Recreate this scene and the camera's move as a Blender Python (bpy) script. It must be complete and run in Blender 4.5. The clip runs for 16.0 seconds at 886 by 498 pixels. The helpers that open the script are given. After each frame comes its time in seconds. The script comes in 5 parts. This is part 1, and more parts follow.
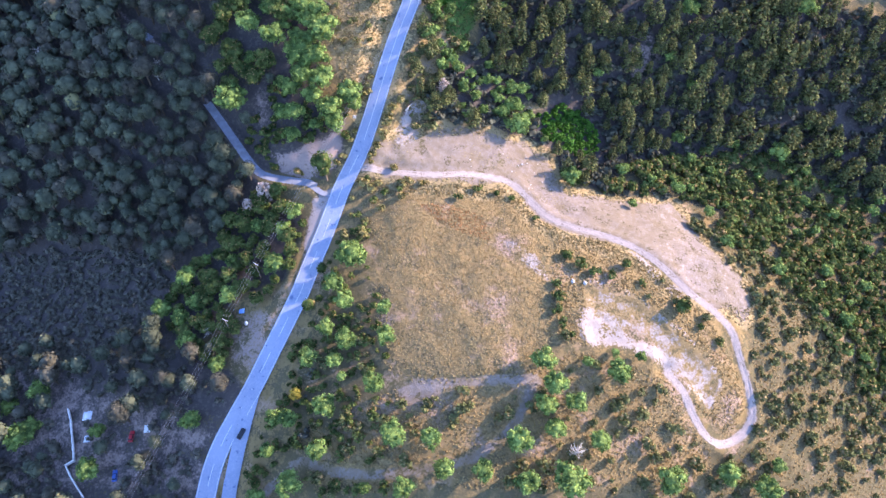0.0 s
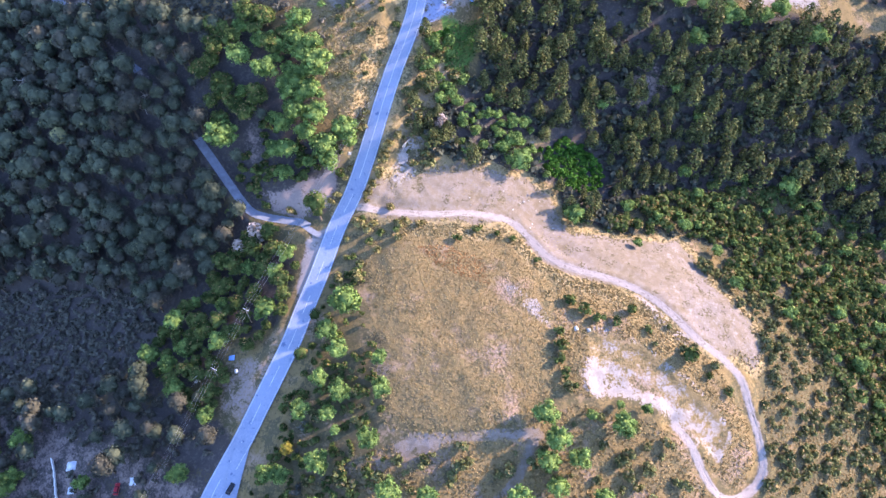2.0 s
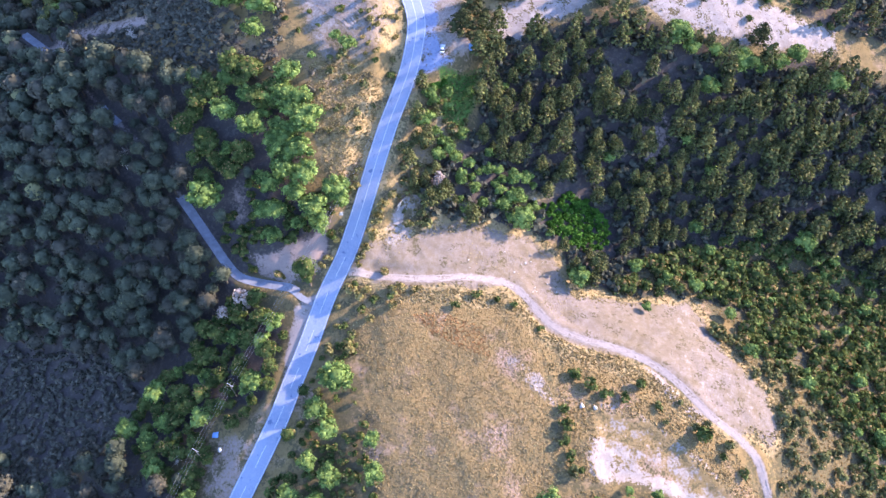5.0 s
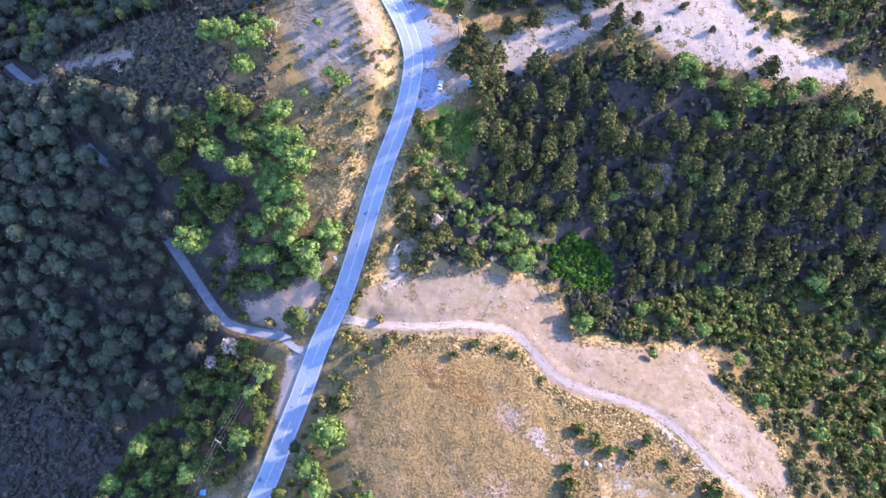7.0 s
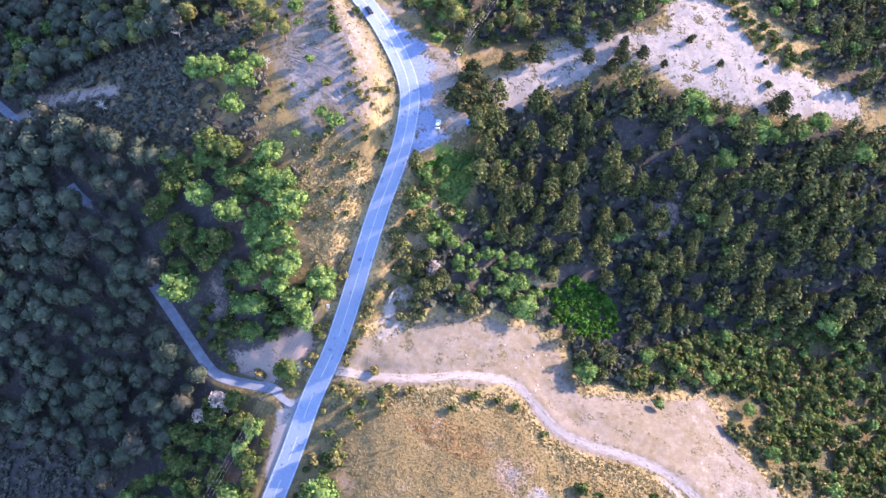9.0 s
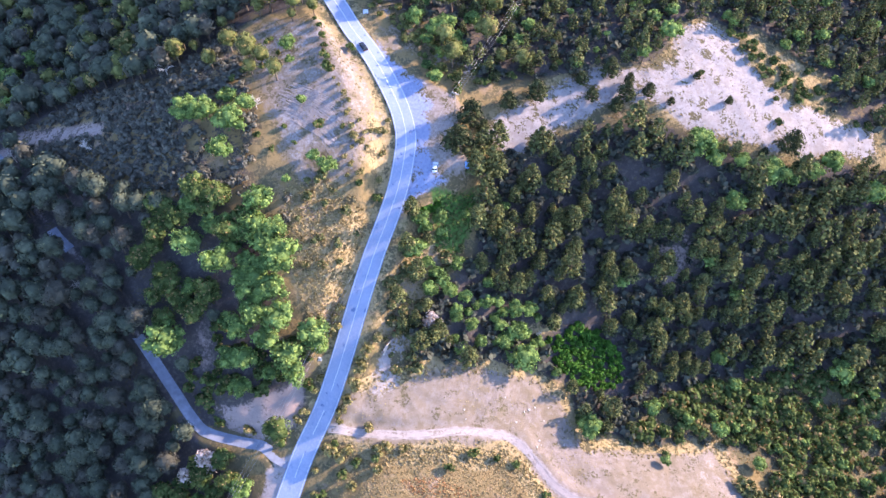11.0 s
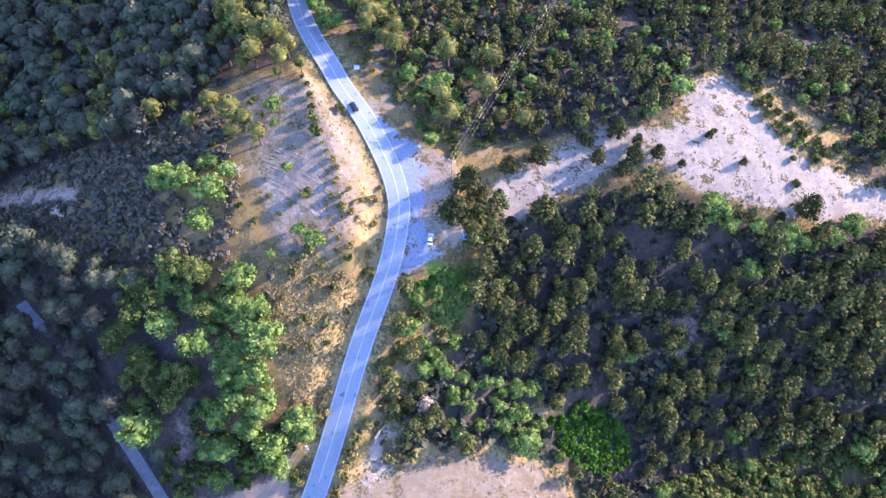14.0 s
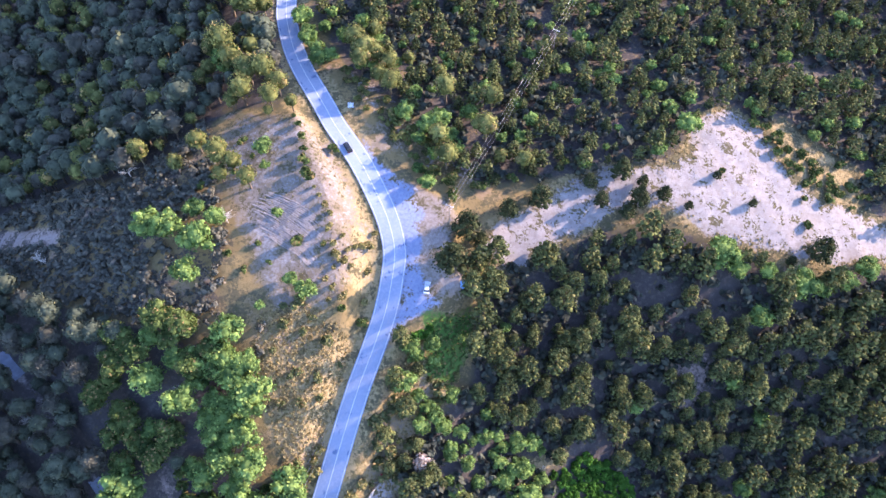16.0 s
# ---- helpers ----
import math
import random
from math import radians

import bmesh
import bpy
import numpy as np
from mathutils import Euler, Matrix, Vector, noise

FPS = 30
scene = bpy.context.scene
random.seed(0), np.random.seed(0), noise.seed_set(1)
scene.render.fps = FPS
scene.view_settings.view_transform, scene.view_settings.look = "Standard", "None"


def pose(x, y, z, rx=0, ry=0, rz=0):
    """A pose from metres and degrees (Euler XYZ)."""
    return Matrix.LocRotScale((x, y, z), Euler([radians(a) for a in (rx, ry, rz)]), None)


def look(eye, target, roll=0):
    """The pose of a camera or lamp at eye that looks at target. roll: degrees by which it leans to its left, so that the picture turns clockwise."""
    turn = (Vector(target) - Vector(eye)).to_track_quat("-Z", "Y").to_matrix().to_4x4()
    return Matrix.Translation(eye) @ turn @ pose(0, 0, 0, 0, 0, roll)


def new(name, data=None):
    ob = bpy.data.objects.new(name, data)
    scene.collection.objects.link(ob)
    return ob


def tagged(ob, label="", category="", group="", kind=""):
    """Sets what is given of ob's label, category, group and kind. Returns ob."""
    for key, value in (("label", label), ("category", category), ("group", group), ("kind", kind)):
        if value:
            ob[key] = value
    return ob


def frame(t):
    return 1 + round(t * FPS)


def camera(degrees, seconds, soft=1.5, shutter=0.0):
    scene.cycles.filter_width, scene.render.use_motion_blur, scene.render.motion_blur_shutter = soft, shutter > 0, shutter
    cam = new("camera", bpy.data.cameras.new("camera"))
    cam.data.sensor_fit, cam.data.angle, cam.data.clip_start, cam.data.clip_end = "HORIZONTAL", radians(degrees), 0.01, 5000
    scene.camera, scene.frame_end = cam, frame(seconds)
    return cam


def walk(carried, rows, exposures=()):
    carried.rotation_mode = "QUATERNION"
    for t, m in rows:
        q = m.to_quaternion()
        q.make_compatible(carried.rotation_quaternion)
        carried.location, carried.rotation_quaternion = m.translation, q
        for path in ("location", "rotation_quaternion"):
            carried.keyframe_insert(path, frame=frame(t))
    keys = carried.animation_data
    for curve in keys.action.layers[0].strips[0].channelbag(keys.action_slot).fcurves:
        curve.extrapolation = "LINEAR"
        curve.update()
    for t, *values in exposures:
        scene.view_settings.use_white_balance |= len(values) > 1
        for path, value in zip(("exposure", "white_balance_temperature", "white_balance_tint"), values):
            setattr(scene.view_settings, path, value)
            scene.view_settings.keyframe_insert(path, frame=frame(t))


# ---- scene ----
# ---------------------------------------------------------------- camera
cam = camera(62.1, 16.0, 1.5)
METRES, EYE, TILT, LEAN, TURN = 137.0, 220.0, -56.5, 0.0, 0.0
ROWS = [
    (0.0, 0.0, 0.0, 0.0, 0.0, 0.0, -0.0),
    (0.5, 0.0008, 0.0178, 0.0269, -0.01, -0.03, -0.01),
    (1.0, 0.0028, 0.0349, 0.0539, 0.02, -0.05, -0.03),
    (1.5, 0.0035, 0.0524, 0.0805, 0.01, -0.06, -0.06),
    (2.0, 0.0053, 0.0699, 0.1074, 0.03, -0.08, -0.07),
    (2.5, 0.0065, 0.0873, 0.1333, 0.03, -0.07, -0.08),
    (3.0, 0.007, 0.1051, 0.1599, 0.01, -0.09, -0.1),
    (3.5, 0.009, 0.1224, 0.1866, 0.04, -0.11, -0.11),
    (4.0, 0.0103, 0.1396, 0.2121, 0.05, -0.09, -0.13),
    (6.5, 0.0157, 0.2262, 0.3456, 0.05, -0.22, -0.14),
    (7.0, 0.0175, 0.2434, 0.3717, 0.08, -0.22, -0.14),
    (7.5, 0.0184, 0.2606, 0.3977, 0.07, -0.23, -0.16),
    (8.0, 0.0193, 0.278, 0.4241, 0.05, -0.25, -0.16),
    (8.5, 0.0211, 0.2952, 0.4502, 0.07, -0.25, -0.16),
    (9.0, 0.0226, 0.3125, 0.4761, 0.08, -0.25, -0.15),
    (11.5, 0.0289, 0.3997, 0.6081, 0.07, -0.3, -0.16),
    (12.0, 0.0304, 0.4171, 0.6349, 0.08, -0.32, -0.17),
    (12.5, 0.0315, 0.4346, 0.6613, 0.07, -0.33, -0.17),
    (13.0, 0.0329, 0.4521, 0.6873, 0.08, -0.32, -0.16),
    (13.5, 0.0343, 0.4695, 0.7131, 0.08, -0.32, -0.15),
    (14.0, 0.0358, 0.487, 0.7389, 0.08, -0.32, -0.15),
    (14.5, 0.0372, 0.5043, 0.7646, 0.09, -0.31, -0.15),
    (15.0, 0.0385, 0.5197, 0.7878, 0.09, -0.3, -0.15),
    (15.5, 0.0397, 0.5356, 0.8117, 0.09, -0.32, -0.16),
    (16.0, 0.041, 0.5505, 0.8338, 0.09, -0.32, -0.16),
]
walk(cam, [(t, pose(0, 0, EYE, TILT, LEAN, TURN) @ pose(METRES * x, METRES * y, METRES * z, 90 + pitch, roll, yaw)) for t, x, y, z, yaw, pitch, roll in ROWS],
     [(0.0, 2.6, 6600, 25.5), (16.0, 2.6, 6600, 25.5)])

# ---------------------------------------------------------------- light
SUN_UP, SUN_FROM = 19.5, 21.0      # degrees above the horizon; degrees from +x towards +y
world = bpy.data.worlds.new("sky")
scene.world = world
world.use_nodes = True
wn = world.node_tree.nodes
sky = wn.new("ShaderNodeTexSky")
sky.sky_type, sky.sun_disc = "NISHITA", False
sky.sun_elevation, sky.sun_rotation = radians(SUN_UP), radians(90 - SUN_FROM)
sky.altitude, sky.air_density, sky.dust_density, sky.ozone_density = 900, 1.0, 1.0, 4.0
wn["Background"].inputs["Strength"].default_value = 0.15
world.node_tree.links.new(sky.outputs["Color"], wn["Background"].inputs["Color"])
sun_data = bpy.data.lights.new("sun", "SUN")
sun_data.energy, sun_data.angle, sun_data.color = 2.9, radians(0.6), (1.0, 0.83, 0.645)
sun_ob = new("sun", sun_data)
su, sf = radians(SUN_UP), radians(SUN_FROM)
sun_ob.matrix_world = look((500 * math.cos(su) * math.cos(sf), 500 * math.cos(su) * math.sin(sf), 500 * math.sin(su)), (0, 0, 0))

# ---------------------------------------------------------------- materials
def shader(name, rough=0.9, spec=0.2):
    m = bpy.data.materials.new(name)
    m.use_nodes = True
    t = m.node_tree
    b = t.nodes["Principled BSDF"]
    b.inputs["Roughness"].default_value = rough
    b.inputs["Specular IOR Level"].default_value = spec
    return m, t, b


def node(t, kind, **inputs):
    n = t.nodes.new(kind)
    for k, v in inputs.items():
        n.inputs[k.replace("_", " ")].default_value = v
    return n


def noise_fac(t, scale, detail=4.0, rough=0.55, lo=0.35, hi=0.65, coords=None):
    n = node(t, "ShaderNodeTexNoise", Scale=scale, Detail=detail, Roughness=rough)
    if coords is None:
        coords = t.nodes.new("ShaderNodeNewGeometry").outputs["Position"]
    t.links.new(coords, n.inputs["Vector"])
    r = t.nodes.new("ShaderNodeMapRange")
    r.inputs["From Min"].default_value, r.inputs["From Max"].default_value = lo, hi
    t.links.new(n.outputs["Fac"], r.inputs["Value"])
    return r.outputs["Result"]


def mix(t, fac, a, b, blend="MIX"):
    n = t.nodes.new("ShaderNodeMix")
    n.data_type, n.blend_type = "RGBA", blend
    for socket, v in ((n.inputs["Factor"], fac), (n.inputs["A"], a), (n.inputs["B"], b)):
        if isinstance(v, (int, float)):
            socket.default_value = v
        elif isinstance(v, tuple):
            socket.default_value = (*v, 1.0)
        else:
            t.links.new(v, socket)
    return n.outputs["Result"]


def calc(t, op, a, b=0.0, clamp=False):
    n = t.nodes.new("ShaderNodeMath")
    n.operation, n.use_clamp = op, clamp
    for socket, v in ((n.inputs[0], a), (n.inputs[1], b)):
        if isinstance(v, (int, float)):
            socket.default_value = v
        else:
            t.links.new(v, socket)
    return n.outputs[0]


def bumped(t, b, height, strength, distance):
    n = node(t, "ShaderNodeBump", Strength=strength, Distance=distance)
    t.links.new(height, n.inputs["Height"])
    t.links.new(n.outputs["Normal"], b.inputs["Normal"])


def plain(name, colour, rough=0.6, metal=0.0, spread=0.15, scale=3.0):
    m, t, b = shader(name, rough, 0.4)
    b.inputs["Metallic"].default_value = metal
    dark = tuple(c * (1 - spread) for c in colour)
    c = mix(t, noise_fac(t, scale), dark, colour)
    t.links.new(c, b.inputs["Base Color"])
    return m


def foliage(name, dark, light, dry=(0.16, 0.12, 0.05), dry_share=0.06, see_through=0.22):
    """Leaves: tone from tree to tree, from clump to clump, and a little light through them."""
    m, t, b = shader(name, 0.8, 0.06)
    info = t.nodes.new("ShaderNodeObjectInfo")
    geo = t.nodes.new("ShaderNodeNewGeometry")
    c = mix(t, geo.outputs["Random Per Island"], tuple(0.72 * a + 0.28 * b for a, b in zip(dark, light)), tuple(0.12 * a + 0.88 * b for a, b in zip(dark, light)))
    c2 = mix(t, info.outputs["Random"], tuple(v * 0.78 for v in light), tuple(min(1, v * 1.25) for v in light))
    c = mix(t, 0.4, c, c2)
    c = mix(t, noise_fac(t, 0.35, 3.0), c, tuple(v * 0.75 for v in dark))
    lim = calc(t, "LESS_THAN", geo.outputs["Random Per Island"], dry_share)
    c = mix(t, lim, c, dry)
    t.links.new(c, b.inputs["Base Color"])
    tr = t.nodes.new("ShaderNodeBsdfTranslucent")
    t.links.new(c, tr.inputs["Color"])
    ms = t.nodes.new("ShaderNodeMixShader")
    ms.inputs["Fac"].default_value = see_through
    t.links.new(b.outputs["BSDF"], ms.inputs[1])
    t.links.new(tr.outputs["BSDF"], ms.inputs[2])
    t.links.new(ms.outputs["Shader"], t.nodes["Material Output"].inputs["Surface"])
    return m


LEAF_GREEN = foliage("broad_leaves", (0.065, 0.12, 0.038), (0.25, 0.37, 0.108), (0.30, 0.36, 0.10))
LEAF_STRAW = foliage("dry_shrub_leaves", (0.13, 0.12, 0.045), (0.34, 0.30, 0.12), (0.4, 0.3, 0.14), 0.12)
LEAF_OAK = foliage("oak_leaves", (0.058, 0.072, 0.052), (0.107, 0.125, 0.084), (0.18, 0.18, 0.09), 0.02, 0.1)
LEAF_PINE = foliage("pine_needles", (0.044, 0.058, 0.028), (0.172, 0.188, 0.068), (0.17, 0.155, 0.065), 0.05, 0.12)
LEAF_UNDER = foliage("understory_leaves", (0.05, 0.058, 0.05), (0.12, 0.13, 0.095), (0.16, 0.13, 0.09), 0.05)
LEAF_OLIVE = foliage("olive_leaves", (0.07, 0.085, 0.03), (0.24, 0.25, 0.085), (0.30, 0.22, 0.09), 0.10)
LEAF_SHRUB = foliage("shrub_leaves", (0.04, 0.07, 0.022), (0.15, 0.19, 0.06), (0.25, 0.18, 0.08), 0.10)
LEAF_DARK = foliage("dark_pine_needles", (0.025, 0.038, 0.018), (0.095, 0.105, 0.045), (0.12, 0.10, 0.05), 0.05, 0.1)
LEAF_HEATH = foliage("heath_leaves", (0.085, 0.085, 0.07), (0.14, 0.138, 0.11), (0.18, 0.15, 0.11), 0.05, 0.1)
# Brownish oak leaves, darkened to stand in for shade where the sun reaches.
LEAF_SHADED_BROWN = foliage("shaded_brown_leaves", (0.056, 0.058, 0.046), (0.10, 0.098, 0.077), (0.14, 0.12, 0.085), 0.03, 0.1)
LEAF_SCRUB = foliage("scrub_leaves", (0.085, 0.10, 0.042), (0.20, 0.21, 0.085), (0.32, 0.24, 0.12), 0.12)
LEAF_VIVID = foliage("thicket_leaves", (0.032, 0.10, 0.015), (0.08, 0.20, 0.034), (0.10, 0.2, 0.04), 0.05)
LEAF_PALE = foliage("withered_needles", (0.34, 0.27, 0.23), (0.56, 0.46, 0.42), (0.3, 0.2, 0.15), 0.1, 0.1)
LEAF_YELLOW = foliage("yellowing_leaves", (0.16, 0.14, 0.03), (0.42, 0.36, 0.07), (0.4, 0.3, 0.1), 0.1)
GRASS_DRY = foliage("dry_grass", (0.24, 0.19, 0.09), (0.40, 0.32, 0.16), (0.34, 0.25, 0.12), 0.06, 0.3)
GRASS_OLIVE = foliage("olive_grass", (0.26, 0.195, 0.092), (0.42, 0.325, 0.158), (0.38, 0.26, 0.13), 0.10, 0.35)
GRASS_RUST = foliage("rusty_grass", (0.33, 0.155, 0.065), (0.50, 0.26, 0.115), (0.5, 0.3, 0.12), 0.1, 0.2)
BARK = plain("bark", (0.14, 0.105, 0.075), 0.95, 0.0, 0.4, 2.5)
DEAD_WOOD = plain("dead_wood", (0.50, 0.45, 0.40), 0.9, 0.0, 0.25, 2.0)
PAINT = plain("road_paint", (0.66, 0.69, 0.74), 0.7, 0.0, 0.35, 1.4)
STONE = plain("pale_stone", (0.58, 0.54, 0.50), 0.9, 0.0, 0.25, 2.0)

# the road: worn bluish asphalt with paler wheel tracks and patches
ASPHALT, t_, b_ = shader("asphalt", 0.75, 0.35)
c_ = mix(t_, noise_fac(t_, 0.12, 5.0), (0.21, 0.262, 0.38), (0.25, 0.302, 0.425))
c_ = mix(t_, noise_fac(t_, 1.6, 5.0, 0.6, 0.45, 0.75), c_, (0.30, 0.338, 0.45))
c_ = mix(t_, noise_fac(t_, 0.45, 3.0, 0.6, 0.62, 0.70), c_, (0.10, 0.15, 0.27))
t_.links.new(c_, b_.inputs["Base Color"])
bumped(t_, b_, noise_fac(t_, 9.0), 0.3, 0.05)

# the ground: forest litter, dry grass, dirt, chalk, mown and bare soil, blended by cover
GROUND, t_, b_ = shader("ground_cover", 0.97, 0.08)
cover_a = t_.nodes.new("ShaderNodeAttribute")
cover_a.attribute_name = "cover_a"
cover_b = t_.nodes.new("ShaderNodeAttribute")
cover_b.attribute_name = "cover_b"
cover_c = t_.nodes.new("ShaderNodeAttribute")
cover_c.attribute_name = "cover_c"
sep_a, sep_b = t_.nodes.new("ShaderNodeSeparateColor"), t_.nodes.new("ShaderNodeSeparateColor")
t_.links.new(cover_a.outputs["Color"], sep_a.inputs["Color"])
t_.links.new(cover_b.outputs["Color"], sep_b.inputs["Color"])
fine = noise_fac(t_, 1.3, 6.0, 0.65, 0.3, 0.7)
mid = noise_fac(t_, 0.22, 5.0, 0.6, 0.36, 0.64)
broad = noise_fac(t_, 0.05, 4.0, 0.55, 0.38, 0.62)
speck = noise_fac(t_, 0.7, 3.0, 0.7, 0.52, 0.62)


def edge(weight, rag=0.5):
    """A ragged edge for a cover: its weight, broken up by the noises."""
    n = calc(t_, "MULTIPLY", calc(t_, "SUBTRACT", mid, 0.5), rag)
    n = calc(t_, "ADD", n, calc(t_, "MULTIPLY", calc(t_, "SUBTRACT", fine, 0.5), rag))
    s = calc(t_, "MULTIPLY", weight, calc(t_, "ADD", calc(t_, "MULTIPLY", n, 1.6), 1.0))
    r = t_.nodes.new("ShaderNodeMapRange")
    r.interpolation_type = "SMOOTHSTEP"
    r.inputs["From Min"].default_value, r.inputs["From Max"].default_value = 0.3, 0.7
    t_.links.new(s, r.inputs["Value"])
    return r.outputs["Result"]


# Forest litter; its dark tone also carries the needle shade beneath the trees.
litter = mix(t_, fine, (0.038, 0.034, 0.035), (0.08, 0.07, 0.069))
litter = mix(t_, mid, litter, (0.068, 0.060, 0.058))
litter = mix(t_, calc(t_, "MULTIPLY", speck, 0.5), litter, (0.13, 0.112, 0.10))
grass = mix(t_, fine, (0.152, 0.108, 0.051), (0.271, 0.194, 0.098))
grass = mix(t_, mid, grass, (0.204, 0.147, 0.071))
grass = mix(t_, noise_fac(t_, 0.075, 5.0, 0.6, 0.53, 0.66), grass, mix(t_, fine, (0.231, 0.159, 0.117), (0.342, 0.247, 0.192)))
grass = mix(t_, calc(t_, "MULTIPLY", speck, 0.6), grass, (0.129, 0.102, 0.047))
straw = mix(t_, fine, (0.252, 0.181, 0.088), (0.395, 0.302, 0.164))
straw = mix(t_, mid, straw, (0.286, 0.214, 0.118))
straw = mix(t_, calc(t_, "MULTIPLY", speck, 0.7), straw, (0.168, 0.139, 0.063))
scrape = noise_fac(t_, 0.5, 6.0, 0.72, 0.47, 0.60)
dirt = mix(t_, fine, (0.172, 0.141, 0.132), (0.231, 0.194, 0.186))
dirt = mix(t_, mid, dirt, (0.197, 0.160, 0.133))
dirt = mix(t_, calc(t_, "MULTIPLY", broad, 0.75), dirt, (0.181, 0.143, 0.102))
dirt = mix(t_, noise_fac(t_, 0.16, 4.0, 0.6, 0.5, 0.62), dirt, (0.168, 0.133, 0.094))
dirt = mix(t_, calc(t_, "MULTIPLY", scrape, 0.35), dirt, (0.281, 0.245, 0.241))
dirt = mix(t_, calc(t_, "MULTIPLY", speck, 0.3), dirt, (0.134, 0.111, 0.067))
chalk = mix(t_, fine, (0.238, 0.212, 0.218), (0.297, 0.269, 0.276))
chalk = mix(t_, calc(t_, "MULTIPLY", mid, 0.6), chalk, (0.264, 0.225, 0.204))
chalk = mix(t_, calc(t_, "MULTIPLY", scrape, 0.5), chalk, (0.357, 0.332, 0.336))
chalk = mix(t_, calc(t_, "MULTIPLY", speck, 0.35), chalk, (0.187, 0.153, 0.102))
track = mix(t_, fine, (0.263, 0.226, 0.221), (0.357, 0.315, 0.310))
track = mix(t_, calc(t_, "MULTIPLY", mid, 0.5), track, (0.282, 0.240, 0.226))
soil = mix(t_, fine, (0.228, 0.168, 0.150), (0.360, 0.270, 0.240))
soil = mix(t_, mid, soil, (0.264, 0.204, 0.186))
lawn = mix(t_, fine, (0.035, 0.11, 0.02), (0.06, 0.17, 0.035))
lawn = mix(t_, mid, lawn, (0.075, 0.125, 0.036))
# Earth kept dark to offset the strong sun on the east slope.
earth = mix(t_, fine, (0.084, 0.071, 0.041), (0.141, 0.117, 0.070))
earth = mix(t_, mid, earth, (0.102, 0.088, 0.049))
earth = mix(t_, calc(t_, "MULTIPLY", speck, 0.6), earth, (0.089, 0.084, 0.038))
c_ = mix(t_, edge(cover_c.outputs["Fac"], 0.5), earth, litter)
c_ = mix(t_, edge(sep_a.outputs["Red"], 0.8), c_, grass)
c_ = mix(t_, edge(sep_b.outputs["Green"]), c_, soil)
c_ = mix(t_, edge(sep_a.outputs["Green"], 0.9), c_, straw)
c_ = mix(t_, edge(sep_a.outputs["Blue"], 0.7), c_, dirt)
c_ = mix(t_, edge(sep_b.outputs["Red"], 1.1), c_, chalk)
c_ = mix(t_, edge(sep_b.outputs["Blue"], 0.35), c_, track)
paved = mix(t_, fine, (0.16, 0.205, 0.33), (0.27, 0.305, 0.43))
c_ = mix(t_, edge(cover_b.outputs["Alpha"], 0.7), c_, paved)
c_ = mix(t_, edge(cover_a.outputs["Alpha"], 0.6), c_, lawn)
t_.links.new(c_, b_.inputs["Base Color"])
h_ = calc(t_, "ADD", calc(t_, "MULTIPLY", fine, 0.5), noise_fac(t_, 4.0, 3.0))
bumped(t_, b_, h_, 0.3, 0.2)


# ---------------------------------------------------------------- land
def lattice(x, y, seed):
    n = np.sin(x * 127.1 + y * 311.7 + seed * 74.7) * 43758.5453
    return n - np.floor(n)


def wave(x, y, scale, seed=0, octaves=3):
    """Smooth value noise, -1 to 1."""
    total, amp, norm = np.zeros_like(x), 1.0, 0.0
    for o in range(octaves):
        u, v = x / scale * 2 ** o + 17.3 * o, y / scale * 2 ** o + 5.1 * o
        i, j = np.floor(u), np.floor(v)
        a, b = u - i, v - j
        a, b = a * a * (3 - 2 * a), b * b * (3 - 2 * b)
        n = (lattice(i, j, seed) * (1 - a) * (1 - b) + lattice(i + 1, j, seed) * a * (1 - b)
             + lattice(i, j + 1, seed) * (1 - a) * b + lattice(i + 1, j + 1, seed) * a * b)
        total, norm, amp = total + amp * (2 * n - 1), norm + amp, amp * 0.5
    return total / norm


# heights of the spur: one profile across it (west to east) for each step north
ACROSS = np.array([-180, -120, -75, -35, 0, 35, 75, 120, 180.0])
PROFILES = {
    30: [-50.8, -45.2, -34.7, -18.4, -12.5, -18.6, -27.2, -41.6, -71.1],
    75: [-37.4, -15.8, -5.0, 10.7, 14.8, 5.8, 5.5, -7.1, -57.6],
    110: [-39.5, -4.6, 9.0, 21.0, 23.3, 15.9, 21.8, 11.2, -46.9],
    140: [-50.7, -12.9, 8.6, 17.4, 17.3, 15.0, 18.8, 8.2, -36.6],
    165: [-42.9, -9.0, 15.5, 21.7, 16.8, 10.7, 2.7, -9.6, -34.0],
    190: [-14.6, 14.5, 33.5, 34.3, 19.5, -2.2, -18.8, -24.3, -31.6],
    215: [4.2, 35.1, 52.3, 51.8, 34.1, 10.2, 1.4, 0.7, -16.3],
    245: [8.0, 46.2, 69.2, 68.7, 53.3, 44.3, 51.3, 43.8, -1.5],
    290: [13.1, 40.2, 69.6, 75.2, 61.3, 59.0, 67.9, 57.8, 15.2],
    350: [33.4, 42.3, 69.3, 77.3, 59.3, 50.6, 52.5, 51.9, 44.7],
}
ALONG = np.array(list(PROFILES), float)
CONTROL = np.array(list(PROFILES.values()), float).ravel()


def spread(c):
    g = [max(c[min(i + 1, len(c) - 1)] - c[max(i - 1, 0)], 1) * (0.45 if 0 < i < len(c) - 1 else 0.9) for i in range(len(c))]
    return np.array(g)


KX, KY = np.tile(ACROSS, len(ALONG)), np.repeat(ALONG, len(ACROSS))
SX, SY = np.tile(spread(ACROSS), len(ALONG)), np.repeat(spread(ALONG), len(ACROSS))


